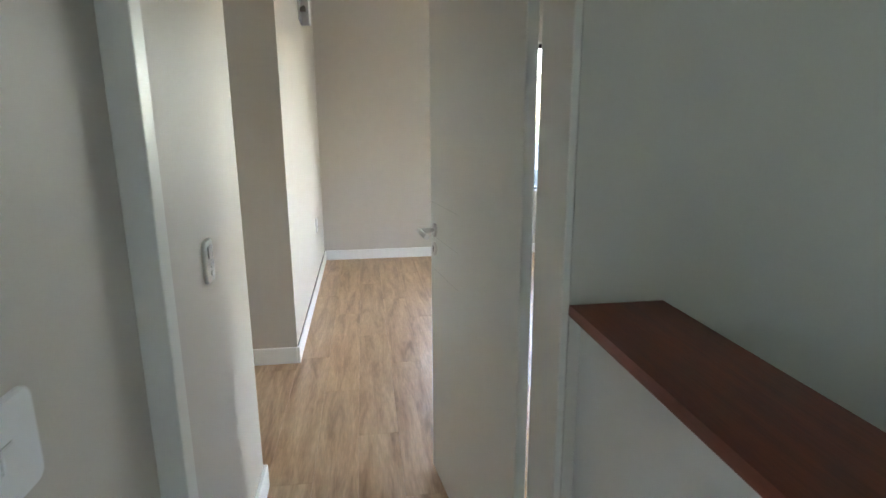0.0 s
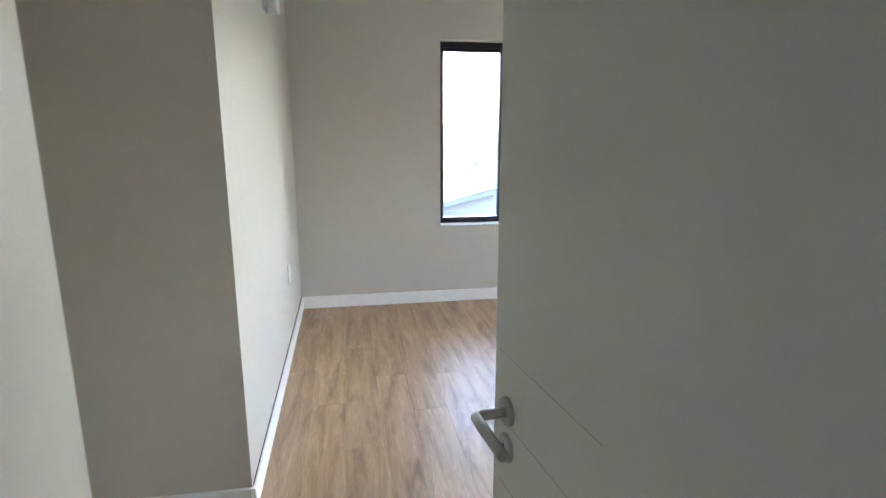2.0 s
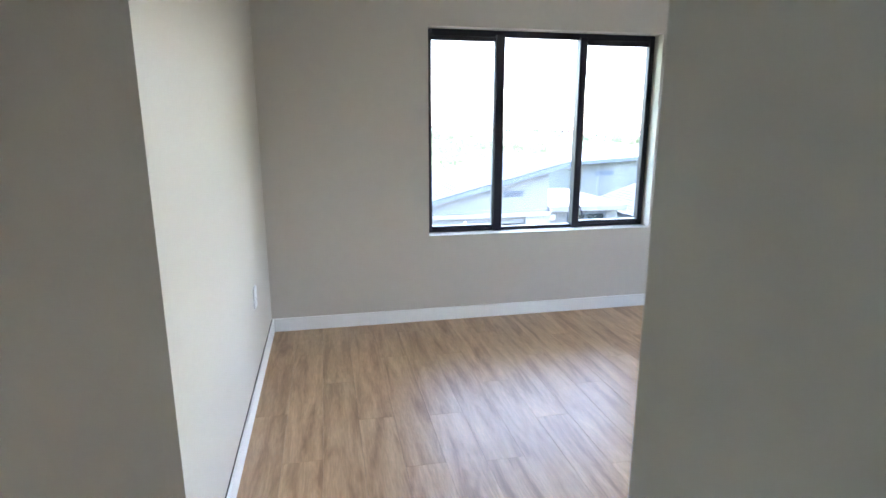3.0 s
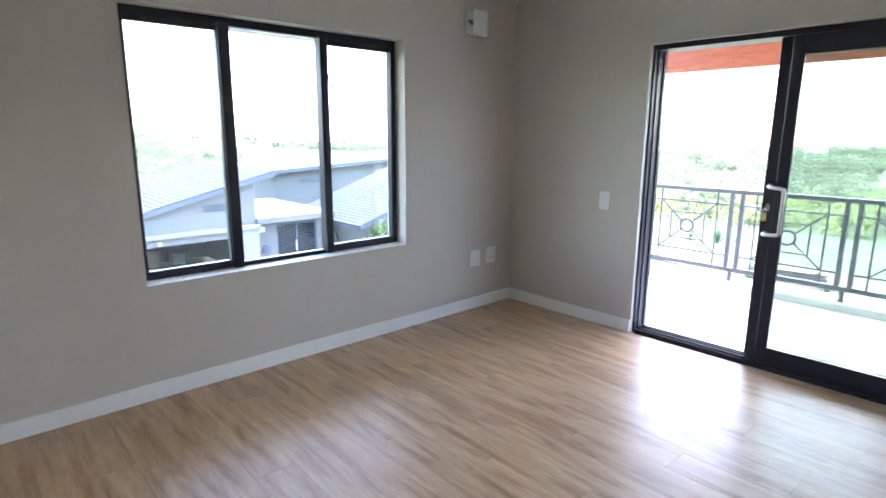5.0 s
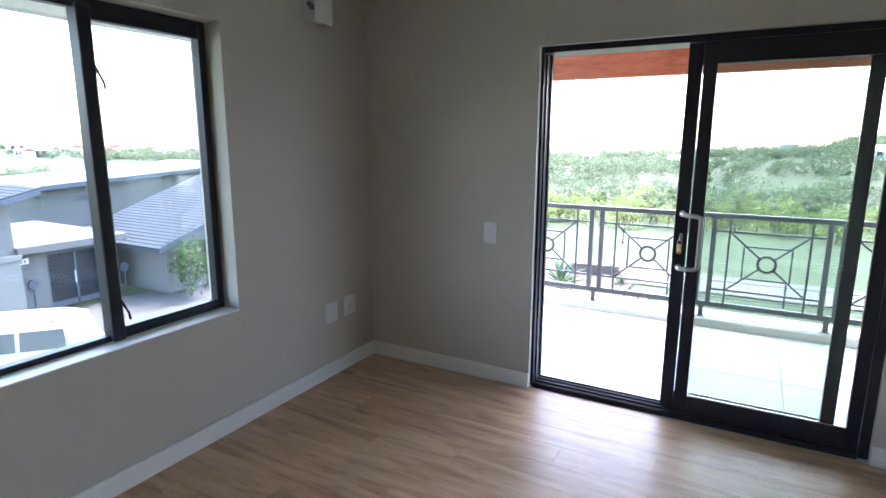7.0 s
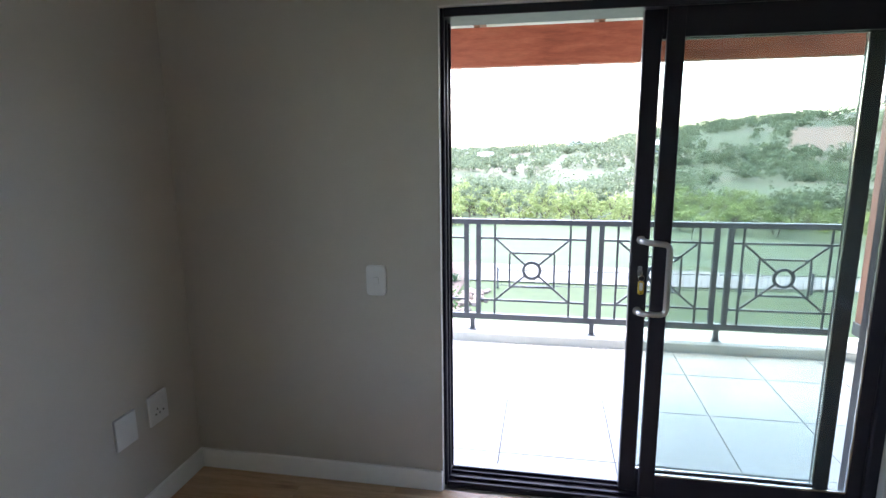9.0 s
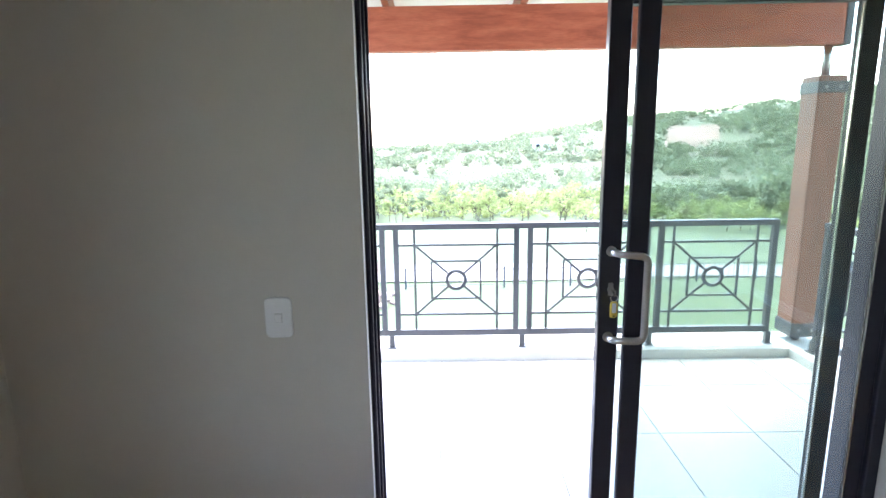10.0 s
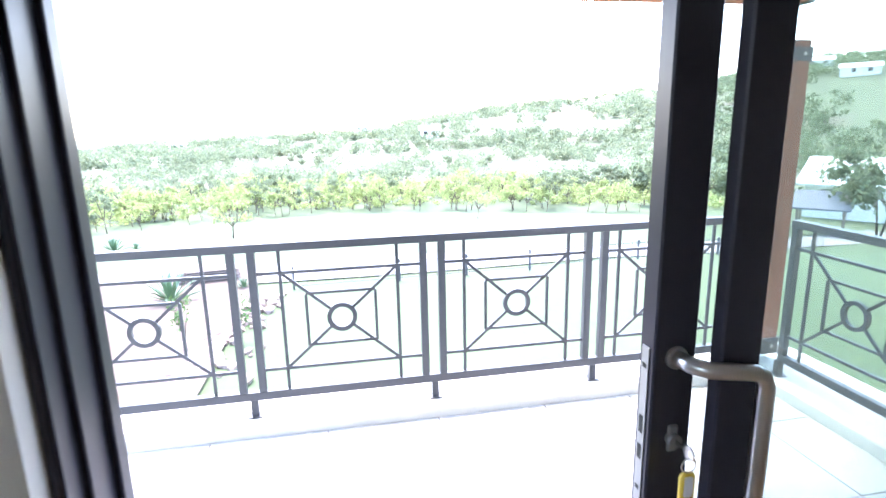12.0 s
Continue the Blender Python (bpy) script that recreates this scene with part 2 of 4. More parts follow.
# ---- small building helpers ----
def bx(bm, x0, x1, y0, y1, z0, z1, bevel=0.0, seg=1):
    x0, x1, y0, y1, z0, z1 = min(x0, x1), max(x0, x1), min(y0, y1), max(y0, y1), min(z0, z1), max(z0, z1)
    v = [bm.verts.new((x, y, z)) for z in (z0, z1) for y in (y0, y1) for x in (x0, x1)]
    f = [bm.faces.new([v[i] for i in q]) for q in ((0, 2, 3, 1), (4, 5, 7, 6), (0, 1, 5, 4), (2, 6, 7, 3), (0, 4, 6, 2), (1, 3, 7, 5))]
    if bevel:
        bmesh.ops.bevel(bm, geom=list({e for q in f for e in q.edges}), offset=bevel, segments=seg, profile=0.5, affect="EDGES")
    return bm


def sweep(bm, pts, r, seg=10, cap=True):
    """A round bar along a line of points."""
    pts = [Vector(p) for p in pts]
    rings, ref = [], None
    for i, p in enumerate(pts):
        d = (pts[min(i + 1, len(pts) - 1)] - pts[max(i - 1, 0)]).normalized()
        if ref is None:
            ref = d.orthogonal().normalized()
        u = (ref - d * ref.dot(d)).normalized()
        ref, w = u, d.cross(u)
        rings.append([bm.verts.new(p + (u * math.cos(2 * math.pi * k / seg) + w * math.sin(2 * math.pi * k / seg)) * r) for k in range(seg)])
    for a, b in zip(rings, rings[1:]):
        for k in range(seg):
            f = bm.faces.new((a[k], a[(k + 1) % seg], b[(k + 1) % seg], b[k]))
            f.smooth = True
    if cap:
        bm.faces.new(rings[0][::-1])
        bm.faces.new(rings[-1])
    return bm


def disc(bm, c, axis, r, depth, seg=24):
    """A flat round plate: centre of its back, the way that it faces, radius and depth."""
    c, d = Vector(c), Vector(axis).normalized()
    u = d.orthogonal().normalized()
    w = d.cross(u)
    rings = []
    for k, rr in ((0, r), (depth * 0.7, r), (depth, r * 0.93)):
        rings.append([bm.verts.new(c + d * k + (u * math.cos(2 * math.pi * i / seg) + w * math.sin(2 * math.pi * i / seg)) * rr) for i in range(seg)])
    for a, b in zip(rings, rings[1:]):
        for i in range(seg):
            bm.faces.new((a[i], a[(i + 1) % seg], b[(i + 1) % seg], b[i]))
    bm.faces.new(rings[0][::-1])
    bm.faces.new(rings[-1])
    return bm


def flat_bar(bm, a, b, w, x0, x1):
    """A flat bar in the y-z plane from a to b (y, z), w wide, from x0 to x1 thick."""
    a, b = Vector(a), Vector(b)
    d = (b - a).normalized()
    s = Vector((-d.y, d.x)) * w / 2
    v = [bm.verts.new((x, p.x, p.y)) for x in (x0, x1) for p in (a + s, b + s, b - s, a - s)]
    for q in ((0, 1, 2, 3), (7, 6, 5, 4), (0, 4, 5, 1), (1, 5, 6, 2), (2, 6, 7, 3), (3, 7, 4, 0)):
        bm.faces.new([v[i] for i in q])
    return bm


def mesh(name, bm, mat):
    bmesh.ops.recalc_face_normals(bm, faces=bm.faces)
    me = bpy.data.meshes.new(name)
    bm.to_mesh(me)
    bm.free()
    me.materials.append(mat)
    return me


def part(name, bm, mat, parent, label=""):
    ob = new(name, mesh(name, bm, mat))
    ob.parent = parent
    return tagged(ob, label)


def thing(name, label, category, at=(0, 0, 0), turn=0, group="", kind=""):
    ob = new(name)
    ob.empty_display_size = 0.1
    ob.matrix_world = pose(*at, 0, 0, turn)
    return tagged(ob, label, category, group, kind)


def structure(name, bm, mat, label, category):
    return tagged(new(name, mesh(name, bm, mat)), label, category, kind="structure")


def boxes(*rows, bevel=0.0):
    bm = bmesh.new()
    for r in rows:
        bx(bm, *r, bevel=bevel)
    return bm


def raw(name, verts, faces, mat, smooth=False):
    me = bpy.data.meshes.new(name)
    me.from_pydata([tuple(v) for v in verts], [], [tuple(f) for f in faces])
    me.materials.append(mat)
    if smooth:
        me.polygons.foreach_set("use_smooth", [True] * len(me.polygons))
    me.update()
    return me


# ---- the house: floors, walls, ceiling ----
WX, WY, EZ = -4.222, -4.48, 2.6       # west wall face, south partition face, ceiling
NY0, NY1 = -3.719, -2.530             # the wardrobe niche
HY = -4.70                            # the partition's face on the hall
SY0, SY1, SZ = -3.037, -1.238, 2.12    # sliding door opening
WIN = (-3.046, -1.220, 0.666, 2.16)    # window opening

floor = structure("floor", boxes((-4.95, 0.0, WY, 0.0, -0.25, -0.012), (WX, -3.385, -8.0, WY, -0.25, -0.012)), GROUT, "screed under oak-look vinyl plank flooring", "floor")
structure("wall_north", boxes((-4.95, WIN[0], 0, 0.23, -0.25, 2.75), (WIN[1], 0.23, 0, 0.23, -0.25, 2.75), (WIN[0], WIN[1], 0, 0.23, -0.25, WIN[2]), (WIN[0], WIN[1], 0, 0.23, WIN[3], 2.75)), WALL, "greige painted bedroom wall with a window opening", "wall")
structure("wall_east", boxes((0, 0.23, SY1, 0, -0.25, 2.75), (0, 0.23, -8.2, SY0, -0.25, 2.75), (0, 0.23, SY0, SY1, SZ, 2.75), (0, 0.23, SY0, SY1, -0.25, -0.012)), WALL, "greige painted wall with a sliding door opening", "wall")
structure("wall_west", boxes((-4.95, WX, NY1, 0, -0.012, 2.75), (-4.95, WX, -6.48, NY0, -0.012, 2.75), (-4.95, WX, -8.2, -7.65, -0.012, 2.75), (-4.95, WX, -7.65, -6.48, 2.1, 2.75), (-5.05, -4.85, NY0, NY1, -0.012, 2.75)), WALL, "greige painted wall with a shallow wardrobe niche", "wall")
structure("wall_south", boxes((-3.40, 0, HY, WY, -0.25, 2.75), (WX, -3.40, HY, WY, 2.06, 2.75)), HALL, "greige painted partition wall with a doorway", "wall")
structure("wall_hall_end", boxes((-4.95, 0, -8.2, -8.0, -3.2, 2.75)), HALL, "greige painted wall at the end of the hall", "wall")
structure("wall_stair", boxes((-2.1, -1.95, -8.0, HY, -3.2, 2.6), (-3.385, -2.1, HY, HY + 0.15, -3.2, -0.25), (-3.385, -3.245, -8.0, HY, -3.2, -0.012), (-3.245, -2.1, -8.0, HY, -3.3, -3.2)), HALL, "greige painted stairwell wall", "wall")
structure("ceiling", boxes((-5.05, 0.23, -8.2, 0.23, 2.75, 2.9), (-4.95, 0, WY, 0, EZ, 2.75), (WX, -2.1, -8.0, HY, EZ, 2.75)), CEIL, "plain white painted ceiling", "ceiling")
structure("half_wall", boxes((-3.374, -3.229, -8.0, HY, -0.012, 0.998)), HALFW, "painted half wall beside the stairwell", "wall")

# moulded timber cap on the half wall
bm = bmesh.new()
prof = [(-3.401, 1.043), (-3.403, 1.023), (-3.397, 1.016), (-3.384, 1.014), (-3.381, 1.004), (-3.375, 0.998), (-3.228, 0.998), (-3.222, 1.004), (-3.216, 1.014), (-3.206, 1.016), (-3.201, 1.023), (-3.203, 1.043)]
ra, rb = ([bm.verts.new((x, y, z)) for x, z in prof] for y in (-8.0, HY - 0.001))
for i in range(len(prof)):
    bm.faces.new((ra[i], ra[(i + 1) % len(prof)], rb[(i + 1) % len(prof)], rb[i]))
bm.faces.new(ra[::-1])
bm.faces.new(rb)
structure("trim_cap", bm, CAPW, "dark red stained timber cap with moulded edges", "wall cap")

# baseboards
def baseboard(x0, x1, y0, y1):
    structure("baseboard", boxes((x0, x1, y0, y1, 0.0, 0.1), bevel=0.003), TRIM, "white painted timber baseboard", "baseboard")


B = 0.016
baseboard(WX + B, 0, -B, 0)
baseboard(-B, 0, SY1, -B)
baseboard(-B, 0, WY + B, SY0)
baseboard(WX, WX + B, NY1 - B, 0)
baseboard(-4.85 + B, WX, NY1 - B, NY1)
baseboard(-4.85, -4.85 + B, NY0, NY1)
baseboard(-4.85 + B, WX + B, NY0, NY0 + B)
baseboard(WX, WX + B, WY, NY0)
baseboard(-3.35, -B, WY, WY + B)
baseboard(WX, WX + B, -8.0, HY - 0.003)
baseboard(-3.390, -3.374, -8.0, HY)


# thin dark strip laid on the baseboard as the shade of its gap
structure("trim_gap_shade", boxes((WX + 0.0005, WX + 0.0055, NY1 + 0.005, -0.02, 0.1002, 0.1012)), DARK, "dark strip painted as the shade in the gap along the baseboard top", "trim")


# ---- interior door ----
frame_1 = thing("door_frame", "white enamelled steel door frame set in the partition", "door frame", kind="structure")
part("jamb", boxes((WX, -4.168, HY + 0.038, HY + 0.078, 0, 2.04), (WX, WX + 0.010, HY + 0.078, WY + 0.002, 0, 2.04), bevel=0.002), FRAMEP, frame_1)
part("jamb", boxes((-3.418, -3.402, HY - 0.003, WY - 0.05, 0, 2.04), (-3.409, -3.400, WY - 0.05, WY - 0.010, 0, 2.04), bevel=0.002), FRAMEP, frame_1)
part("head", boxes((WX, -3.402, HY - 0.002, WY - 0.05, 2.04, 2.06), bevel=0.002), FRAMEP, frame_1)

LEN, TH = 0.826, 0.030
door = thing("door_1", "white panelled interior door standing open", "door", (-3.440, -4.482, 0.0), 97.8, kind="structure")
bm = boxes((0, LEN, -TH, 0, 0.008, 2.03), bevel=0.002)
part("leaf", bm, DOORP, door)
for za in (0.86, 0.985, 1.11):
    part("groove", boxes((LEN - 0.34, LEN - 0.004, -0.001, 0.0003, za, za + 0.0012)), SEAM, door)


def lever_set(sign, y):
    h = part("handle", sweep(bmesh.new(), [(LEN - 0.062, y, 1.012), (LEN - 0.062, y + sign * 0.058, 1.012)], 0.0095, 14), STEEL, door, "brushed steel lever handle")
    part("lever", sweep(bmesh.new(), [(LEN - 0.062, y + sign * 0.052, 1.012), (LEN - 0.065, y + sign * 0.061, 1.012), (LEN - 0.10, y + sign * 0.063, 1.012), (LEN - 0.185, y + sign * 0.063, 1.012)], 0.0095, 14), STEEL, h)
    part("rose", disc(bmesh.new(), (LEN - 0.062, y, 1.012), (0, sign, 0), 0.026, 0.008), STEEL, h)
    k = part("escutcheon", disc(bmesh.new(), (LEN - 0.062, y, 0.942), (0, sign, 0), 0.026, 0.008), STEEL, door)
    part("keyhole", boxes((LEN - 0.065, LEN - 0.059, y + sign * 0.008, y + sign * 0.009, 0.932, 0.952)), DARK, k)


lever_set(1, 0.0)
lever_set(-1, -TH)
part("latch_plate", boxes((LEN - 0.0005, LEN + 0.002, -0.031, -0.009, 0.90, 1.09), bevel=0.0005), STEEL, door)
for z in (0.22, 1.80):
    part("hinge", sweep(bmesh.new(), [(-0.004, -0.006, z), (-0.004, -0.006, z + 0.1)], 0.006, 10), STEEL, door)


# ---- window ----
win = thing("window_1", "black aluminium three-light window with a casement standing ajar on its stay", "window", kind="structure")
fx0, fx1, fz0, fz1 = WIN
FY0, FY1 = 0.112, 0.162
part("window_frame", boxes((fx0, fx0 + 0.045, FY0, FY1, fz0, fz1), (fx1 - 0.045, fx1, FY0, FY1, fz0, fz1), (fx0 + 0.045, fx1 - 0.045, FY0, FY1, fz0, fz0 + 0.032), (fx0 + 0.045, fx1 - 0.045, FY0, FY1, fz1 - 0.045, fz1), bevel=0.003), BLACK, win)
M1, M2 = (-2.525, -2.445), (-1.862, -1.792)
for a, b in (M1, M2):
    part("mullion", boxes((a + 0.006, b - 0.006, FY0 - 0.026, FY1, fz0 + 0.006, fz1 - 0.03), bevel=0.005), BLACK, win)


def sash(x0, x1, w):
    s = part("sash", boxes((x0, x0 + w, FY0 - 0.008, FY1 - 0.012, fz0 + 0.034, fz1 - 0.047), (x1 - w, x1, FY0 - 0.008, FY1 - 0.012, fz0 + 0.034, fz1 - 0.047), (x0 + w, x1 - w, FY0 - 0.008, FY1 - 0.012, fz0 + 0.034, fz0 + 0.034 + w * 0.7), (x0 + w, x1 - w, FY0 - 0.008, FY1 - 0.012, fz1 - 0.047 - w, fz1 - 0.047), bevel=0.003), BLACK, win)
    p = part("pane", boxes((x0 + w - 0.004, x1 - w + 0.004, 0.136, 0.141, fz0 + 0.04, fz1 - 0.05)), CLEAR, s)
    p.visible_shadow = False


sash(fx0 + 0.012, M1[0] + 0.030, 0.030)
sash(M2[1] - 0.030, fx1 - 0.012, 0.036)
p = part("pane", boxes((M1[1] - 0.016, M2[0] + 0.016, 0.136, 0.141, fz0 + 0.03, fz1 - 0.04)), CLEAR, win)
p.visible_shadow = False
for z, s in ((1.86, 1), (0.83, 1)):
    h = part("window_stay", sweep(bmesh.new(), [(M2[1] - 0.018, FY0 - 0.012, z + 0.06), (M2[1] - 0.006, FY0 - 0.022, z + 0.02), (M2[1] + 0.016, FY0 - 0.030, z - 0.04), (M2[1] + 0.020, FY0 - 0.030, z - 0.07)], 0.006, 8), BLACK, win, "black window catch")
    part("catch_plate", boxes((M2[1] - 0.028, M2[1] - 0.008, FY0 - 0.014, FY0 - 0.006, z + 0.03, z + 0.09), bevel=0.002), BLACK, h)
structure("sill", boxes((fx0, fx1, -0.004, FY0, fz0, fz0 + 0.006)), TRIM, "white painted window sill", "window sill")


# ---- sliding door ----
sd = thing("door_2", "black aluminium sliding glass door slid half open", "sliding door", kind="structure")
fr = part("door_frame", boxes((0.037, 0.226, SY1 - 0.012, SY1, 0, SZ), (0.037, 0.233, SY0, SY0 + 0.045, 0, SZ), (0.037, 0.233, SY0 + 0.045, SY1 - 0.014, SZ - 0.035, SZ), (0.037, 0.165, SY0 + 0.045, SY1 - 0.014, -0.012, 0.022), bevel=0.003), BLACK, sd)
for x, d in ((0.037, 0.004), (0.086, 0.009), (0.168, 0.010)):
    part("jamb_rib", boxes((x, x + 0.007, SY1 - 0.012 - d, SY1 - 0.012, 0.022, SZ - 0.035), bevel=0.002), BLACK, fr)
for x in (0.064, 0.112, 0.150):
    part("track", boxes((x, x + 0.006, SY0 + 0.045, SY1 - 0.021, 0.022, 0.034), bevel=0.001), BLACK, fr)


def panel(name, x, ya, yb, wl_, wr, top, low, label, deep=0.027):
    """A glazed door panel from y=ya (leading stile) down to yb, with stiles wl_ and wr wide."""
    z0, z1 = 0.028, SZ - 0.030
    o = part(name, boxes((x, x + deep, ya - wl_, ya, z0, z1), bevel=0.003), BLACK, sd, label)
    part("stile", boxes((x, x + deep, yb, yb + wr, z0, z1), bevel=0.003), BLACK, o)
    part("top_rail", boxes((x, x + deep, yb + wr, ya - wl_, z1 - top, z1), bevel=0.003), BLACK, o)
    part("bottom_rail", boxes((x, x + deep, yb + wr, ya - wl_, z0, z0 + low), bevel=0.003), BLACK, o)
    g = part("pane", boxes((x + 0.011, x + 0.016, yb + wr - 0.005, ya - wl_ + 0.005, z0 + low - 0.005, z1 - top + 0.005)), TINT, o)
    g.visible_shadow = False
    part("glazing_bead", boxes((x - 0.001, x + 0.010, yb + wr, ya - wl_, z0 + low, z0 + low + 0.008), (x - 0.001, x + 0.010, yb + wr, yb + wr + 0.006, z0 + low, z1 - top)), CHROME, o, "pale glazing bead")
    return o


fixed = panel("fixed_panel", 0.054, -2.112, SY0 + 0.046, 0.066, 0.056, 0.115, 0.110, "fixed glass panel")
slide = panel("sliding_panel", 0.096, -2.032, -2.886, 0.070, 0.060, 0.115, 0.110, "sliding glass panel with a pull handle", 0.040)
HX, HYY = 0.096, -2.068
hp = [(HX, HYY, 1.186), (HX - 0.030, HYY - 0.004, 1.186), (HX - 0.048, HYY - 0.022, 1.184), (HX - 0.058, HYY - 0.060, 1.182), (HX - 0.062, HYY - 0.085, 1.180), (HX - 0.064, HYY - 0.098, 1.173), (HX - 0.065, HYY - 0.103, 1.158)]
hp = hp + [(x, y, 1.186 + 0.880 - z) for x, y, z in reversed(hp)]
hd = part("pull_handle", sweep(bmesh.new(), hp, 0.0125, 16), STEEL, slide, "brushed steel cranked pull handle")
for z in (1.186, 0.880):
    part("collar", disc(bmesh.new(), (HX, HYY, z), (-1, 0, 0), 0.018, 0.006), STEEL, hd)
lk = part("lock_plate", boxes((0.106, 0.126, -2.032, -2.0295, 0.93, 1.20), bevel=0.0008), LOCKM, slide, "steel lock face plate")
for z0, z1 in ((1.055, 1.085), (1.010, 1.035), (1.165, 1.172), (0.955, 0.962)):
    part("slot", boxes((0.111, 0.121, -2.0296, -2.0288, z0, z1)), DARK, lk)
cyl = part("lock_cylinder", sweep(bmesh.new(), [(HX, -2.070, 1.052), (HX - 0.014, -2.070, 1.052)], 0.011, 16), LOCKM, slide)
part("lock_shroud", boxes((HX - 0.006, HX, -2.079, -2.061, 1.030, 1.076), bevel=0.003), LOCKM, slide)



# ---- switches, sockets, wall boxes ----
def rounded(bm, w, h, d, r):
    """A flat cover with round corners that stands d proud of y=0, facing -y."""
    def ring(y, k):
        out = []
        for cx, cz, a0 in ((1, 1, 0), (-1, 1, 90), (-1, -1, 180), (1, -1, 270)):
            for i in range(5):
                a = radians(a0 + i * 22.5)
                out.append(bm.verts.new((cx * (w / 2 - r) + math.cos(a) * (r - k), y, cz * (h / 2 - r) + math.sin(a) * (r - k))))
        return out
    rows = [ring(0, 0), ring(-d * 0.6, 0), ring(-d, 0.0025)]
    for a, b in zip(rows, rows[1:]):
        for i in range(20):
            bm.faces.new((a[i], a[(i + 1) % 20], b[(i + 1) % 20], b[i]))
    bm.faces.new(rows[0])
    bm.faces.new(rows[-1][::-1])
    return bm


# keys in the lock
keys = thing("key_ring", "small steel key with a yellow tag hanging in the lock", "keys", (HX - 0.020, -2.070, 1.052))
part("key", boxes((-0.016, 0.008, -0.0012, 0.0012, -0.004, 0.004), bevel=0.0004), CHROME, keys)
part("key_bow", disc(bmesh.new(), (-0.026, -0.0012, 0), (0, 1, 0), 0.0125, 0.0024, 18), CHROME, keys)
part("ring", sweep(bmesh.new(), [(-0.028, 0.012 * math.sin(a), -0.018 + 0.012 * math.cos(a)) for a in np.linspace(0, 2 * math.pi, 17)], 0.0012, 6, False), CHROME, keys)


def tag_shape(name, w, h, d, r, x, z, mat, owner, label=""):
    """A rounded slip that faces the room, its back at x."""
    o = rounded(bmesh.new(), w, h, d, r)
    bmesh.ops.transform(o, matrix=pose(x, 0, z, 0, 0, -90), verts=o.verts)
    return part(name, o, mat, owner, label)


tag = tag_shape("tag", 0.025, 0.058, 0.006, 0.010, -0.025, -0.058, TAG, keys, "yellow plastic key tag")
tag_shape("tag_window", 0.014, 0.034, 0.0015, 0.003, -0.031, -0.052, PLASTIC, tag, "pale paper slip")
tag_shape("tag_hole", 0.006, 0.006, 0.0012, 0.0028, -0.031, -0.080, DARK, tag)


def plate(name, label, category, at, turn, w, h, kind):
    """A wall plate that faces -y before it is turned."""
    t = thing(name, label, category, at, turn)
    part("cover", rounded(bmesh.new(), w, h, 0.009, 0.018 if kind in ("rocker", "combo") else 0.006), PLASTIC, t)
    if kind == "rocker":
        part("rocker_gap", boxes((-0.0125, 0.0125, -0.0094, -0.0085, -0.0155, 0.0155)), SEAM, t)
        part("rocker", boxes((-0.0115, 0.0115, -0.0125, -0.0085, -0.0145, 0.0145), bevel=0.0012), PLASTIC, t)
    if kind == "socket":
        part("rocker", boxes((w * 0.1, w * 0.34, -0.0115, -0.0085, h * 0.10, h * 0.34), bevel=0.001), PLASTIC, t)
        for dx, dz in ((-0.022, -0.024), (0.002, -0.024), (-0.010, -0.002), (0.026, -0.020)):
            part("pin_hole", disc(bmesh.new(), (dx, -0.0088, dz), (0, -1, 0), 0.0042, 0.0006, 12), DARK, t)
    if kind == "combo":
        part("socket_face", boxes((-0.018, 0.018, -0.012, -0.0085, 0.008, 0.042), bevel=0.004), GREYPL, t)
        for dz in (-0.012, -0.034):
            part("button", disc(bmesh.new(), (0.004, -0.0088, dz), (0, -1, 0), 0.008, 0.004, 14), PLASTIC, t)
    return t


plate("light_switch", "white plastic single rocker light switch on the wall", "light switch", (0, -0.949, 0.998), -90, 0.091, 0.138, "rocker")
plate("blank_plate", "square white blank cover plate above the baseboard", "cover plate", (-0.466, 0, 0.445), 0, 0.118, 0.138, "blank")
plate("power_socket", "square white power socket above the baseboard", "power socket", (-0.270, 0, 0.450), 0, 0.118, 0.138, "socket")
plate("power_socket", "white power socket low on the bright wall", "power socket", (WX, -0.825, 0.520), 90, 0.10, 0.12, "socket")
plate("light_switch", "white plastic switch with two buttons inside the doorway", "light switch", (WX, -4.180, 1.036), 90, 0.075, 0.118, "combo")
plate("light_switch", "large white plastic switch beside the door frame", "light switch", (WX, -5.072, 1.026), 90, 0.13, 0.13, "rocker")


def wall_box(at, turn):
    """A white box high on the wall, open at one side, that faces -y before it is turned."""
    t = thing("wall_lamp", "white box-shaped wall lamp mounted high on the wall", "wall lamp", at, turn, group="wall lamps")
    part("shade", boxes((-0.070, 0.085, -0.075, -0.066, -0.095, 0.095), (0.078, 0.085, -0.066, 0, -0.095, 0.095), bevel=0.003), PLASTIC, t)
    part("back_plate", boxes((-0.085, 0.070, -0.010, 0, -0.085, 0.085), bevel=0.002), PLASTIC, t)
    part("holder", sweep(bmesh.new(), [(-0.03, -0.010, 0.0), (-0.03, -0.050, 0.0)], 0.016, 12), GREYPL, t)
    part("knob", disc(bmesh.new(), (-0.068, -0.038, 0.005), (-1, 0, 0), 0.014, 0.016, 14), GREYPL, t)


wall_box((-0.525, 0, 2.352), 0)
wall_box((WX, -1.21, 2.20), 90)


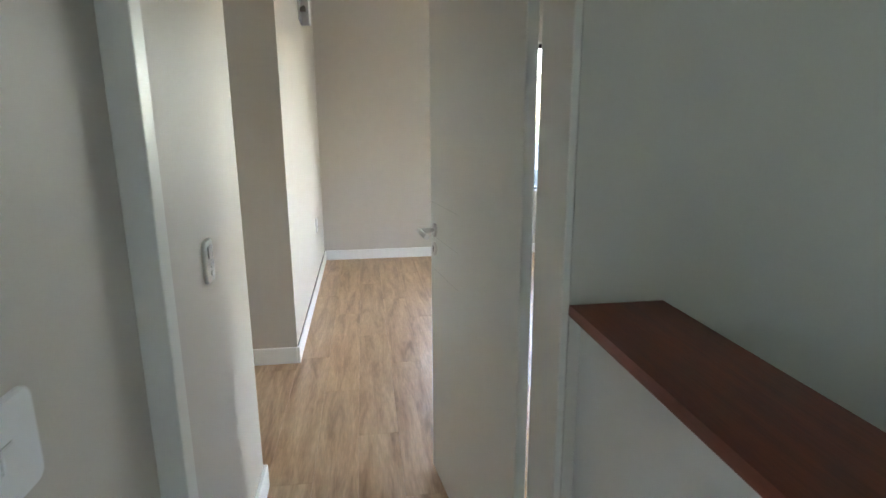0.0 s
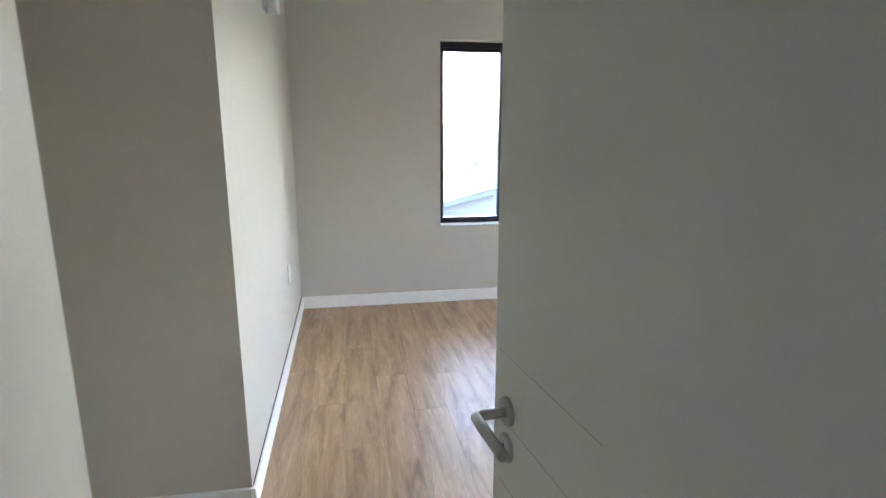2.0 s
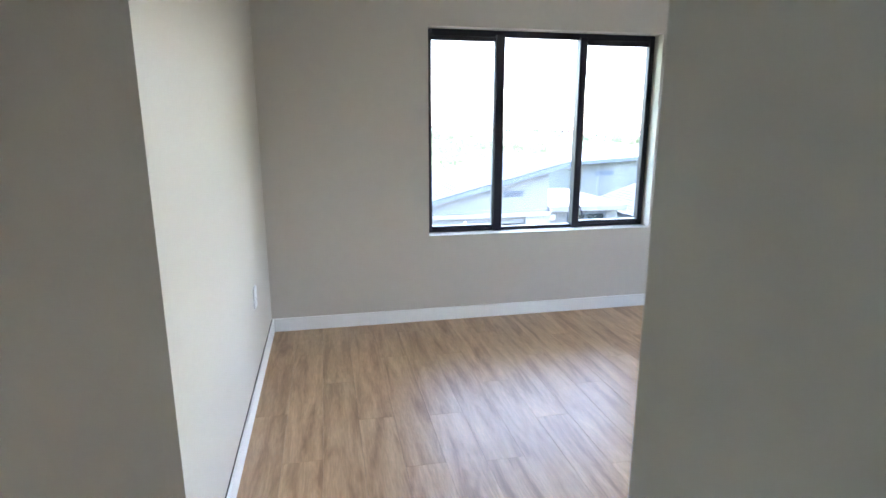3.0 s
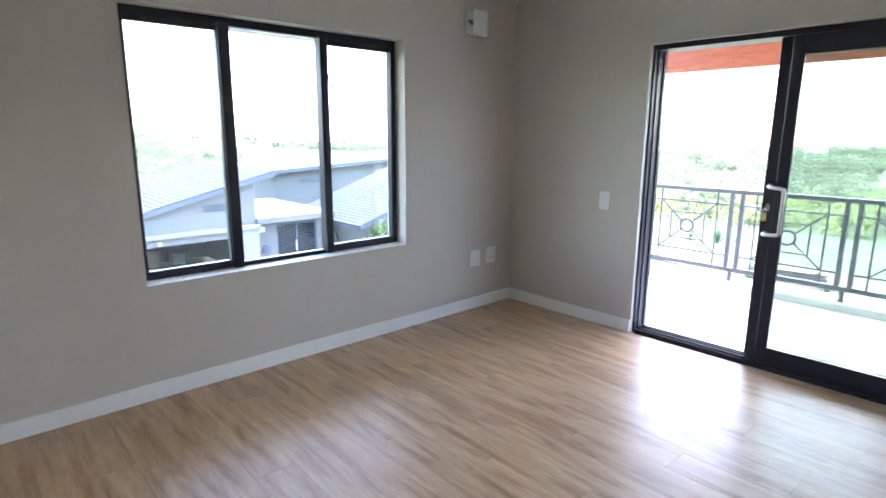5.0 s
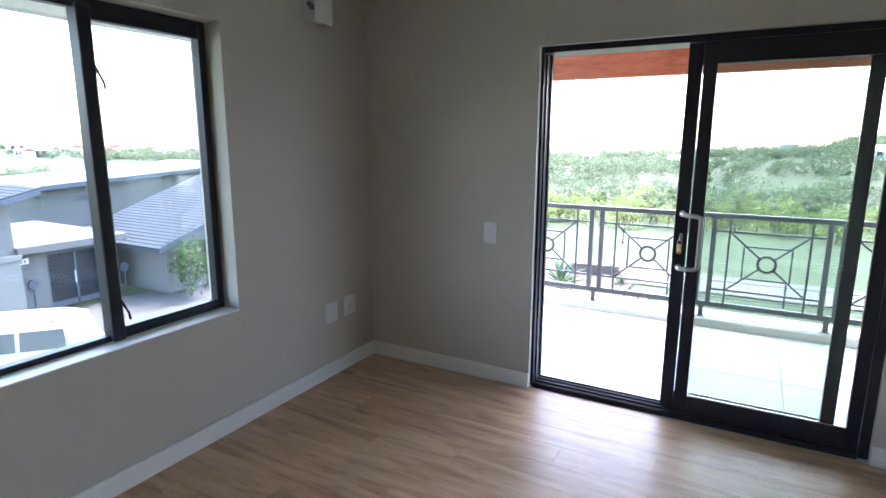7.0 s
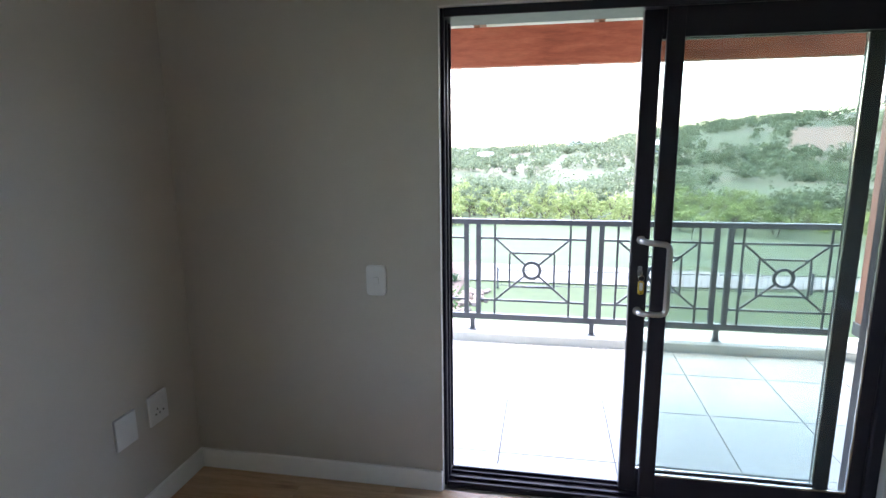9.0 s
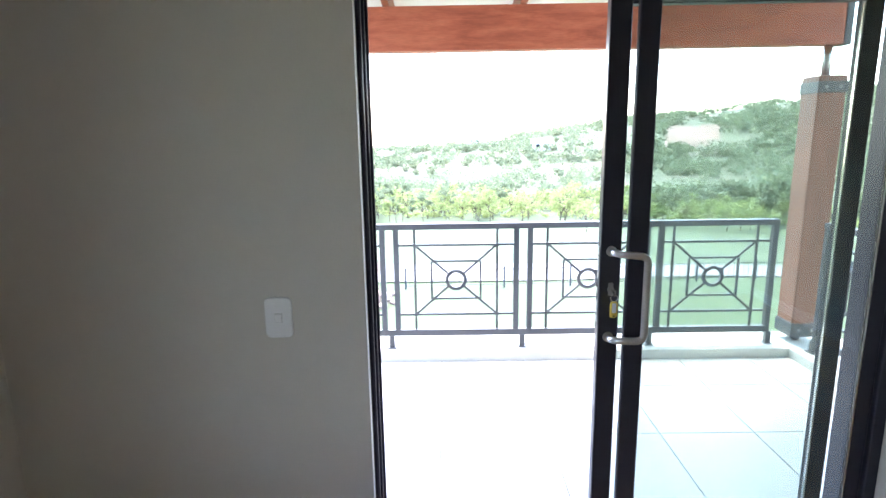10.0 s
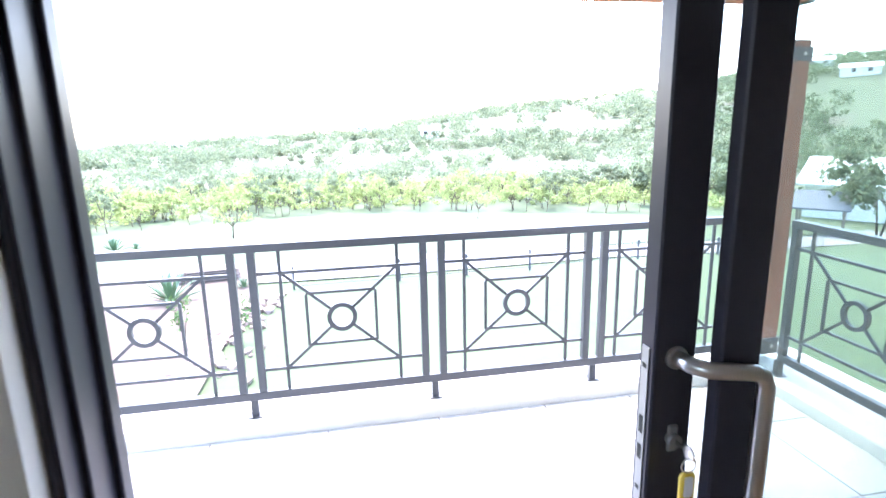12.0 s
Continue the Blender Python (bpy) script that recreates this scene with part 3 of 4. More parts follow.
# ---- balcony ----
TZ, KX, RX = -0.108, 2.255, 2.37
structure("balcony_slab", boxes((0.23, 2.62, -4.62, 0.23, -0.40, TZ - 0.008)), GROUT, "concrete balcony slab under the tiles", "balcony")
structure("kerb", boxes((KX, 2.62, -4.10, 0.23, TZ - 0.008, -0.038), (0.23, 2.62, -4.62, -4.10, TZ - 0.008, -0.038), bevel=0.006), KERB, "pale plastered kerb round the balcony", "kerb")
structure("threshold", boxes((0.17, 0.262, SY0, SY1, TZ, -0.004), bevel=0.003), TILE, "pale tiled door threshold", "threshold")


def bar(bm, ya, yb, z0, z1, x, t):
    bx(bm, x - t / 2, x + t / 2, ya, yb, z0, z1)


def rail_panel(owner, yc, half, x=0.0):
    """Grille of one railing panel about yc, in the y-z plane at x."""
    t = 0.007
    for z in (0.775, 0.230):
        part("bar", flat_bar(bmesh.new(), (yc - half, z), (yc + half, z), 0.017, x - t, x + t), RAILP, owner)
    for s in (-1, 1):
        part("bar", flat_bar(bmesh.new(), (yc + s * 0.313, 0.10), (yc + s * 0.313, 0.900), 0.017, x - t + 0.001, x + t - 0.001), RAILP, owner)
        part("bar", flat_bar(bmesh.new(), (yc + s * 0.187, 0.352), (yc + s * 0.187, 0.646), 0.015, x - t, x + t), RAILP, owner)
        part("bar", flat_bar(bmesh.new(), (yc - 0.187, 0.503 + s * 0.147), (yc + 0.187, 0.503 + s * 0.147), 0.015, x - t + 0.001, x + t - 0.001), RAILP, owner)
    for sy in (-1, 1):
        for sz in (-1, 1):
            part("diagonal", flat_bar(bmesh.new(), (yc + sy * 0.055, 0.503 + sz * 0.046), (yc + sy * 0.313, 0.503 + sz * 0.274), 0.016, x - t + 0.002, x + t - 0.002), RAILP, owner)
    bm = bmesh.new()
    n = 32
    rr = [[bm.verts.new((x + dx, yc + r * math.cos(2 * math.pi * i / n), 0.503 + r * math.sin(2 * math.pi * i / n))) for i in range(n)] for dx, r in ((-0.011, 0.058), (-0.011, 0.082), (0.011, 0.082), (0.011, 0.058))]
    for a in range(4):
        for i in range(n):
            bm.faces.new((rr[a][i], rr[a][(i + 1) % n], rr[(a + 1) % 4][(i + 1) % n], rr[(a + 1) % 4][i]))
    part("ring", bm, RAILP, owner)


def railing(name_at, turn, centres, ends, panels, label):
    t = thing("railing", label, "railing", name_at, turn, group="balcony railings")
    part("top_rail", boxes((-0.025, 0.025, ends[0], ends[1], 0.897, 0.940), bevel=0.002), RAILP, t)
    part("bottom_rail", boxes((-0.020, 0.020, ends[0], ends[1], 0.060, 0.108), bevel=0.002), RAILP, t)
    for y in centres:
        for p in ((y - 0.052, y + 0.052) if y not in ends else (y - 0.02 if y == ends[1] else y + 0.02,)):
            part("post", boxes((-0.020, 0.020, p - 0.020, p + 0.020, 0.108, 0.897), bevel=0.002), RAILP, t)
        f = part("foot", boxes((-0.020, 0.020, y - 0.020, y + 0.020, -0.034, 0.060), bevel=0.002), RAILP, t)
        part("base_plate", boxes((-0.035, 0.035, y - 0.040, y + 0.040, -0.038, -0.032), bevel=0.001), RAILP, f)
    for y, h in panels:
        rail_panel(t, y, h)
    return t


railing((RX, 0, 0), 0, (-3.985, -3.065, -2.080, -1.065, -0.045), (-3.985, 0.16), ((-3.525, 0.41), (-2.575, 0.43), (-1.570, 0.44), (-0.555, 0.44)), "charcoal steel balcony railing with ring and cross panels")
railing((0, -4.207, 0), -90, (2.155, 1.200, 0.28), (0.28, 2.155), ((1.700, 0.42), (0.740, 0.42)), "charcoal steel side railing with ring and cross panels")

post = thing("timber_post", "square stained timber post on a steel shoe", "post", (2.44, -4.250, -0.038))
part("shaft", boxes((-0.100, 0.100, -0.100, 0.100, 0.07, 2.00), bevel=0.008), POSTW, post)
part("steel_shoe", boxes((-0.107, 0.107, -0.107, 0.107, 0.055, 0.165), bevel=0.003), RAILP, post, "dark steel shoe round the foot")
part("pin", sweep(bmesh.new(), [(0, 0, 0), (0, 0, 0.056)], 0.03, 14), RAILP, post)
part("steel_collar", boxes((-0.107, 0.107, -0.107, 0.107, 1.88, 1.96), bevel=0.003), RAILP, post, "dark steel collar round the head")
part("head_pin", sweep(bmesh.new(), [(0, 0, 2.0), (0, 0, 2.23)], 0.028, 14), STEEL, post)
for z in (0.11, 1.92):
    for sy in (-0.05, 0.05):
        part("bolt", disc(bmesh.new(), (-0.107, sy, z), (-1, 0, 0), 0.011, 0.009, 6), STEEL, post)

beam = thing("roof_beam", "red-brown stained laminated timber roof beam", "beam", (2.42, 0, 2.172))
part("timber", boxes((-0.06, 0.06, -4.34, 0.5, 0, 0.30), bevel=0.004), BEAMW, beam)
part("end_plate", boxes((-0.066, 0.066, -4.35, -4.30, -0.004, 0.304), bevel=0.002), RAILP, beam, "dark steel plate on the beam end")
for k, y in enumerate((-4.0, -3.03, -2.06, -1.10, -0.14)):
    r = thing("rafter", "brown stained roof rafter under white boards", "rafter", (2.44, y, 2.478), group="balcony rafters")
    bm = bmesh.new()
    v = [bm.verts.new((x, s, z)) for s in (-0.024, 0.024) for x, z in ((0.55, -0.06), (-2.2, 0.20), (-2.2, 0.345), (0.55, 0.085))]
    for q in ((0, 1, 2, 3), (7, 6, 5, 4), (0, 4, 5, 1), (1, 5, 6, 2), (2, 6, 7, 3), (3, 7, 4, 0)):
        bm.faces.new([v[i] for i in q])
    part("timber", bm, RAFTW, r)
bm = bmesh.new()
v = [bm.verts.new((x, y, z)) for y in (-4.75, 0.6) for x, z in ((3.05, 2.56), (0.23, 2.826), (0.23, 2.96), (3.05, 2.70))]
for q in ((0, 1, 2, 3), (7, 6, 5, 4), (0, 4, 5, 1), (1, 5, 6, 2), (2, 6, 7, 3), (3, 7, 4, 0)):
    bm.faces.new([v[i] for i in q])
structure("balcony_roof", bm, SOFFIT, "white boarded balcony roof on rafters", "roof")
structure("eave", boxes((-5.3, 1.2, 0.23, 1.72, 2.38, 2.42), (-5.3, 1.2, 1.72, 1.76, 2.36, 2.56), bevel=0.004), SOFFIT, "white boarded eave over the window", "eave")
structure("house_wall", boxes((-5.05, 0.23, 0.0, 0.23, -5.2, -0.25), (0.0, 0.23, -8.2, 0.0, -5.2, -0.25), (-5.05, 2.6, -8.2, -8.0, -5.2, -3.2), (-5.05, -4.95, -8.2, 0.0, -5.2, -0.012)), EXTW, "grey plastered lower storey wall", "wall")


# ---- land ----
EYE = 1.57
SKYLINE = ((-180, 1.0), (-90, 5.0), (-50, 4.2), (-42, 4.0), (-36, 3.0), (-25, 1.7), (-16, 1.1), (-4, -0.6), (10, -1.4), (22, -1.8), (40, -1.6), (65, -0.9), (75, -0.4), (120, 0.5), (180, 1.0))
NEAR = ((0, -4.5), (8, -4.6), (15, -4.9), (28, -5.2), (66, -9.0), (95, -9.6))


def land(x, y):
    """Height of the ground."""
    r, az = math.hypot(x, y), math.degrees(math.atan2(y, x))
    e = float(np.interp(az, [a for a, b in SKYLINE], [b for a, b in SKYLINE]))
    base = float(np.interp(r, [a for a, b in NEAR], [b for a, b in NEAR]))
    top = EYE + 380 * math.tan(radians(e))
    k = min(max((r - 80) / 300, 0), 1)
    k = k * k * (3 - 2 * k) if k < 1 else 1
    z = base * (1 - k) + top * k
    if r > 380:
        z -= (r - 380) * 0.03
    if r > 90:
        z += noise.noise((x * 0.012, y * 0.012, 0.3)) * 3.0 * k * (1 - k) * 4 + noise.noise((x * 0.05, y * 0.05, 2.3)) * 0.6
    elif r > 30:
        z += noise.noise((x * 0.05, y * 0.05, 2.3)) * 0.6 * (r - 30) / 60
    return z


rings = [0.5, 4, 8, 12, 16, 20, 24, 28, 33, 38, 44, 50, 58, 66, 74, 82, 90] + list(np.linspace(98, 380, 60)) + [420, 520, 800, 1600, 4000]
NA = 240
gv = [(0, 0, land(0, 0))] + [(r * math.cos(2 * math.pi * i / NA), r * math.sin(2 * math.pi * i / NA), land(r * math.cos(2 * math.pi * i / NA), r * math.sin(2 * math.pi * i / NA)) if r < 1000 else -60) for r in rings for i in range(NA)]
gf = [(0, 1 + i, 1 + (i + 1) % NA) for i in range(NA)]
for k in range(len(rings) - 1):
    a, b = 1 + k * NA, 1 + (k + 1) * NA
    gf += [(a + i, b + i, b + (i + 1) % NA, a + (i + 1) % NA) for i in range(NA)]
gm = raw("ground", gv, gf, GRASS, True)
gm.materials.append(HILL)
far_ring = NA + NA * next(k for k, r in enumerate(rings) if r > 92)
for p in gm.polygons:
    p.material_index = 1 if p.index >= far_ring else 0
tagged(new("ground", gm), "grassy veld falling to a valley and bushy hills", "ground", kind="structure")


def strip(name, label, category, mat, outline, lift=0.05, kind="structure"):
    """A thin sheet laid on the land: rows of left and right edge points."""
    v, f = [], []
    for (ax, ay), (bx_, by) in outline:
        for k in range(7):
            x, y = ax + (bx_ - ax) * k / 6, ay + (by - ay) * k / 6
            v.append((x, y, land(x, y) + lift))
    for i in range(len(outline) - 1):
        f += [(i * 7 + k, (i + 1) * 7 + k, (i + 1) * 7 + k + 1, i * 7 + k + 1) for k in range(6)]
    return tagged(new(name, raw(name, v, f, mat, True)), label, category, kind=kind)


def ring_strip(r0, r1, a0, a1, n, wob=0.0):
    out = []
    for i in range(n + 1):
        a = radians(a0 + (a1 - a0) * i / n)
        w = wob * math.sin(i * 1.7) + wob * 0.6 * math.sin(i * 0.6 + 1)
        out.append(((math.cos(a) * (r0 + w), math.sin(a) * (r0 + w)), (math.cos(a) * (r1 + w), math.sin(a) * (r1 + w))))
    return out


strip("road", "pale estate road crossing the grass below the house", "road", ROAD, [((23.4 + 0.006 * (y + 2) ** 2, y), (27.4 + 0.006 * (y + 2) ** 2, y)) for y in range(-48, 16, 2)], 0.06)
strip("driveway", "pale paved driveway between the houses", "driveway", PAVE, [((-9, y), (13.5, y)) for y in (3, 6, 9, 12, 15, 18, 20.5)], 0.05)
strip("soil_patch", "bare reddish soil beside the road", "soil", DIRT, [((11 + 0.6 * math.sin(y), y), (28 + math.sin(y * 1.3), y)) for y in np.arange(2.0, 9.5, 0.75)], 0.10)
for r0, r1, a0, a1 in ((196, 262, -26.2, -21.6),):
    strip("clearing", "sandy clearing on the bushy hillside", "clearing", SAND, ring_strip(r0, r1, a0, a1, 14, (r1 - r0) * 0.12), 0.25)


# ---- plants ----
rng = np.random.default_rng(7)


def leaf_cloud(n, centre, radii, size, shell=0.55):
    """n small leaf sprays in a ragged blob: verts and faces."""
    d = rng.normal(size=(n, 3))
    d /= np.linalg.norm(d, axis=1)[:, None]
    rad = (shell + (1 - shell) * rng.random(n)) * (0.8 + 0.25 * np.sin(d[:, 0] * 5 + centre[0]) + 0.2 * np.sin(d[:, 1] * 6 + centre[1]))
    c = np.array(centre) + d * rad[:, None] * np.array(radii)
    u = rng.normal(size=(n, 3))
    u /= np.linalg.norm(u, axis=1)[:, None]
    w = np.cross(u, rng.normal(size=(n, 3)))
    w /= np.linalg.norm(w, axis=1)[:, None]
    s = size * (0.6 + 0.8 * rng.random(n))[:, None]
    v = np.stack([c - u * s, c - w * s * 0.55, c + u * s, c + w * s * 0.55], 1).reshape(-1, 3)
    return v, np.arange(4 * n).reshape(n, 4)


def join(clouds):
    vs, fs, k = [], [], 0
    for v, f in clouds:
        vs.append(v)
        fs.append(f + k)
        k += len(v)
    return np.concatenate(vs), np.concatenate(fs)


# hillside bush in clumps, with open grass between them
clouds = []
for i in range(9000):
    a = radians(rng.uniform(-62, 92))
    r = 94 + 292 * rng.random() ** 0.8
    x, y = r * math.cos(a), r * math.sin(a)
    az = math.degrees(a)
    dens = noise.noise((x * 0.016, y * 0.016, 5.0)) + 0.7 * noise.noise((x * 0.05, y * 0.05, 1.0))
    if dens < (0.02 if az < 45 else 0.22) - (0.12 if az < -20 else 0.0) + (r - 94) / 292 * 0.30 - 0.10 + rng.uniform(-0.42, 0.42):
        continue
    if any(r0 - 6 < r < r1 + 2 and a0 < az < a1 for r0, r1, a0, a1 in ((196, 262, -26.2, -21.6),)):
        continue
    h = rng.uniform(1.4, 4.2) * (1.0 if r < 200 else 1.2)
    w = h * rng.uniform(0.7, 1.15)
    n, size = (64, 0.30) if r < 170 else (44, 0.48)
    z = land(x, y)
    clouds.append(leaf_cloud(n, (x, y, z + h * 0.42), (w, w, h * 0.55), size, 0.55))
    for k in range(2):
        o = rng.uniform(-0.8, 0.8, 2) * w
        q = rng.uniform(0.4, 0.65)
        clouds.append(leaf_cloud(n // 3, (x + o[0], y + o[1], z + h * rng.uniform(0.3, 0.75)), (w * q, w * q, h * q * 0.6), size, 0.5))
v, f = join(clouds)
tagged(new("hillside_bush", raw("hillside_bush", v, f, LEAF_D)), "clumps of dark green bush scattered over the hills", "bush", kind="stuff")

# yellow-green scrub belt along the valley
clouds = []
for i in range(800):
    a, r = radians(rng.uniform(-40, 46)), rng.uniform(72, 100)
    x, y = r * math.cos(a), r * math.sin(a)
    h = rng.uniform(0.6, 1.8)
    clouds.append(leaf_cloud(60, (x, y, land(x, y) + h * 0.4), (h * rng.uniform(0.8, 1.5), h * rng.uniform(0.8, 1.5), h * 0.5), 0.15, 0.2))
v, f = join(clouds)
tagged(new("valley_scrub", raw("valley_scrub", v, f, LEAF_L)), "yellow-green scrub along the valley", "scrub", kind="stuff")

def tree(label, h, spread, leaves, mat, size, flat=0.45, stems=1, group="valley trees"):
    t = thing("tree", label, "tree", group=group)
    bm = bmesh.new()
    tips = []
    for s in range(stems):
        lean = rng.uniform(-0.3, 0.3, 2) * spread * 0.4
        p0, p1 = Vector((s * 0.15, 0, -0.3)), Vector((lean[0], lean[1], h * 0.28))
        for k in range(5):
            a, b = p0.lerp(p1, k / 5), p0.lerp(p1, (k + 1) / 5)
            sweep(bm, [a, b], h * 0.014 * (1 - k * 0.13), 7, False)
        for k in range(5):
            ang = rng.uniform(0, 6.28)
            tip = p1 + Vector((math.cos(ang) * spread * rng.uniform(0.35, 0.8), math.sin(ang) * spread * rng.uniform(0.35, 0.8), h * rng.uniform(0.12, 0.55)))
            mid = p1.lerp(tip, 0.5) + Vector((0, 0, h * 0.05))
            sweep(bm, [p1, mid], h * 0.007, 6, False)
            sweep(bm, [mid, tip], h * 0.004, 5, False)
            tips.append(tip)
    part("trunk", bm, BARK, t)
    v, f = join([leaf_cloud(leaves // len(tips), tuple(p), (spread * rng.uniform(0.3, 0.5), spread * rng.uniform(0.3, 0.5), h * flat * rng.uniform(0.22, 0.36)), size, 0.2) for p in tips])
    ob = new("crown", raw("crown", v, f, mat))
    ob.parent = t
    return t


kinds = [tree("young yellow-green acacia tree in the valley", 3.4, 1.7, 420, LEAF_L, 0.13), tree("young yellow-green acacia tree in the valley", 4.0, 2.0, 480, LEAF_L, 0.14, stems=2), tree("small feathery valley tree with bare stems", 3.0, 1.5, 300, LEAF_L, 0.12, stems=2), tree("dark leafy tree at the valley edge", 4.6, 2.4, 560, LEAF_D, 0.17)]
spots = []
while len(spots) < 220:
    a = radians(rng.uniform(-34, 34))
    r = rng.uniform(64, 90)
    spots.append((r * math.cos(a), r * math.sin(a)))
spots += [(43 * math.cos(radians(8.3)), 43 * math.sin(radians(8.3))), (52, -15)]
for i, (x, y) in enumerate(spots):
    k = kinds[int(rng.integers(0, 3)) if rng.random() < 0.9 else 3]
    if i >= 220:
        k = kinds[2]
    m = pose(x, y, land(x, y), 0, 0, rng.uniform(0, 360))
    if i < 4:
        kinds[i].matrix_basis = m
    else:
        c = copy_thing(k, m)
        q = rng.uniform(0.75, 1.25)
        c.scale = (q, q, q)
for az, r, h, s in ((-36.5, 58, 7.5, 5.0), (-41, 62, 6.5, 4.5), (-51, 55, 8.0, 5.0), (-33, 75, 6.0, 4.0), (-29, 84, 5.0, 3.6)):
    x, y = r * math.cos(radians(az)), r * math.sin(radians(az))
    t = tree("tall spreading dark green tree near the road", h, s, 2600, LEAF_D, 0.22, 0.6, 2, "road trees")
    t.matrix_basis = pose(x, y, land(x, y))


def agave(x, y, size, z=None):
    t = thing("agave", "spiky green agave plant in the soil", "agave", (x, y, land(x, y) + 0.03 if z is None else z), group="agaves")
    for i in range(26):
        ang, el = i * 2.4, radians(12 + 70 * (i / 26))
        d = Vector((math.cos(ang) * math.cos(el), math.sin(ang) * math.cos(el), math.sin(el)))
        s = Vector((-math.sin(ang), math.cos(ang), 0)) * size * 0.05
        bm = bmesh.new()
        L = size * (1 - 0.25 * i / 26)
        rows = [(0, 0.6, 0), (0.35, 1.0, 0.04), (0.7, 0.7, 0.03), (1.0, 0.03, -0.08)]
        pr = [[bm.verts.new(d * L * k + s * w + Vector((0, 0, L * b))), bm.verts.new(d * L * k + Vector((0, 0, L * b - size * 0.03 * w))), bm.verts.new(d * L * k - s * w + Vector((0, 0, L * b)))] for k, w, b in rows]
        for p, q in zip(pr, pr[1:]):
            bm.faces.new((p[0], p[1], q[1], q[0]))
            bm.faces.new((p[1], p[2], q[2], q[1]))
        part("leaf", bm, AGAVE, t)


for az, r, s in ((18.7, 40, 1.5), (21.3, 40, 1.0), (16.9, 40, 0.8), (13.0, 22.0, 1.7), (6.2, 23, 0.7)):
    agave(r * math.cos(radians(az)), r * math.sin(radians(az)), s)


for x, y, h in ((15.5, 2.9, 1.9), (16.4, 1.6, 1.7), (18.5, 3.9, 1.2)):
    t = tree("thin young sapling staked in bare soil", h, 0.45, 90, LEAF_M, 0.055, 0.9, 1, "saplings")
    t.matrix_basis = pose(x, y, land(x, y))


# low bank of broken rock below the balcony
bm = bmesh.new()
for i in range(170):
    k = rng.random()
    x, y = 12 + 9.5 * k, 3.0 - 1.8 * k + rng.normal() * 0.75 * (1 - 0.5 * k)
    s = rng.uniform(0.06, 0.22)
    q = bmesh.ops.create_icosphere(bm, subdivisions=1, radius=s)["verts"]
    for w in q:
        j = 1 + 0.45 * noise.noise((w.co.x * 5 + i, w.co.y * 5, w.co.z * 5))
        w.co = Vector((x + w.co.x * j * 1.3, y + w.co.y * j, land(x, y) + 0.05 + w.co.z * j * 0.85))
me = bpy.data.meshes.new("rock_bank")
bm.to_mesh(me)
bm.free()
me.materials.append(ROCK)
tagged(new("rock_bank", me), "broken reddish rocks banked on the bare soil", "rocks", kind="stuff")


def shrub(x, y, h, w, n, label):
    t = thing("shrub", label, "shrub", (x, y, land(x, y)), group="garden shrubs")
    bm = bmesh.new()
    for k in range(6):
        a = k * 1.05
        sweep(bm, [(0, 0, 0), (math.cos(a) * w * 0.3, math.sin(a) * w * 0.3, h * 0.45), (math.cos(a) * w * 0.6, math.sin(a) * w * 0.6, h * 0.85)], 0.02, 6, False)
    part("stems", bm, BARK, t)
    v, f = join([leaf_cloud(n // 5, (rng.uniform(-0.4, 0.4) * w, rng.uniform(-0.4, 0.4) * w, h * rng.uniform(0.35, 0.75)), (w * 0.55, w * 0.55, h * 0.36), 0.075, 0.3) for k in range(5)])
    ob = new("foliage", raw("foliage", v, f, LEAF_M))
    ob.parent = t


shrub(-1.2, 12.5, 2.1, 1.5, 2600, "bushy green shrub beside the driveway")
shrub(11.6, 18.0, 2.6, 1.1, 2600, "leafy green shrub against the neighbour's wall")


# ---- the neighbour's houses ----
def prism(bm, pts, y0, y1):
    """A block with the outline pts (x, z), from y0 to y1."""
    a, b = ([bm.verts.new((x, y, z)) for x, z in pts] for y in (y0, y1))
    n = len(pts)
    bm.faces.new(a)
    bm.faces.new(b[::-1])
    for i in range(n):
        bm.faces.new((a[i], b[i], b[(i + 1) % n], a[(i + 1) % n]))
    return bm


def tiled(owner, x0, z0, x1, z1, y0, y1, rows):
    """Lapped roof courses across a slope that rises from x0 to x1."""
    bm = bmesh.new()
    dx, dz = (x1 - x0) / rows, (z1 - z0) / rows
    for i in range(rows):
        a, b = (x0 + dx * i, z0 + dz * i), (x0 + dx * (i + 1.08), z0 + dz * (i + 1.08))
        nseg = max(1, int(abs(y1 - y0) / 0.9))
        for k in range(nseg):
            ya, yb = y0 + (y1 - y0) * k / nseg, y0 + (y1 - y0) * (k + 1) / nseg - 0.012
            v = [bm.verts.new(c) for c in ((a[0], ya, a[1] + 0.042), (a[0], yb, a[1] + 0.042), (b[0], yb, b[1] + 0.022), (b[0], ya, b[1] + 0.022), (a[0], ya, a[1]), (a[0], yb, a[1]))]
            bm.faces.new(v[:4])
            bm.faces.new((v[0], v[4], v[5], v[1]))
    tagged(part("roof_tiles", bm, ROOFM, owner, "lapped grey roof courses"), kind="stuff")


GZ = -4.95
ha = thing("neighbour_house", "grey plastered house with a sloping grey roof and open garage", "house", (0, 0, 0))
slope = lambda x: -0.173 + (x - 7.33) * 0.2545
part("wall", prism(bmesh.new(), [(-3.2, GZ), (-2.6, GZ), (-2.6, -3.05), (5.30, -3.05), (5.30, GZ), (6.45, GZ), (6.45, slope(6.45) - 0.25), (-3.2, slope(-3.2) - 0.25)], 20.5, 20.75), EXTW, ha)
part("wall", boxes((-3.2, -2.95, 20.75, 29.0, GZ, -3.1), (6.2, 6.45, 20.75, 29.0, GZ, -0.7), (-3.2, 6.45, 29.0, 29.25, GZ, -3.0)), EXTW, ha)
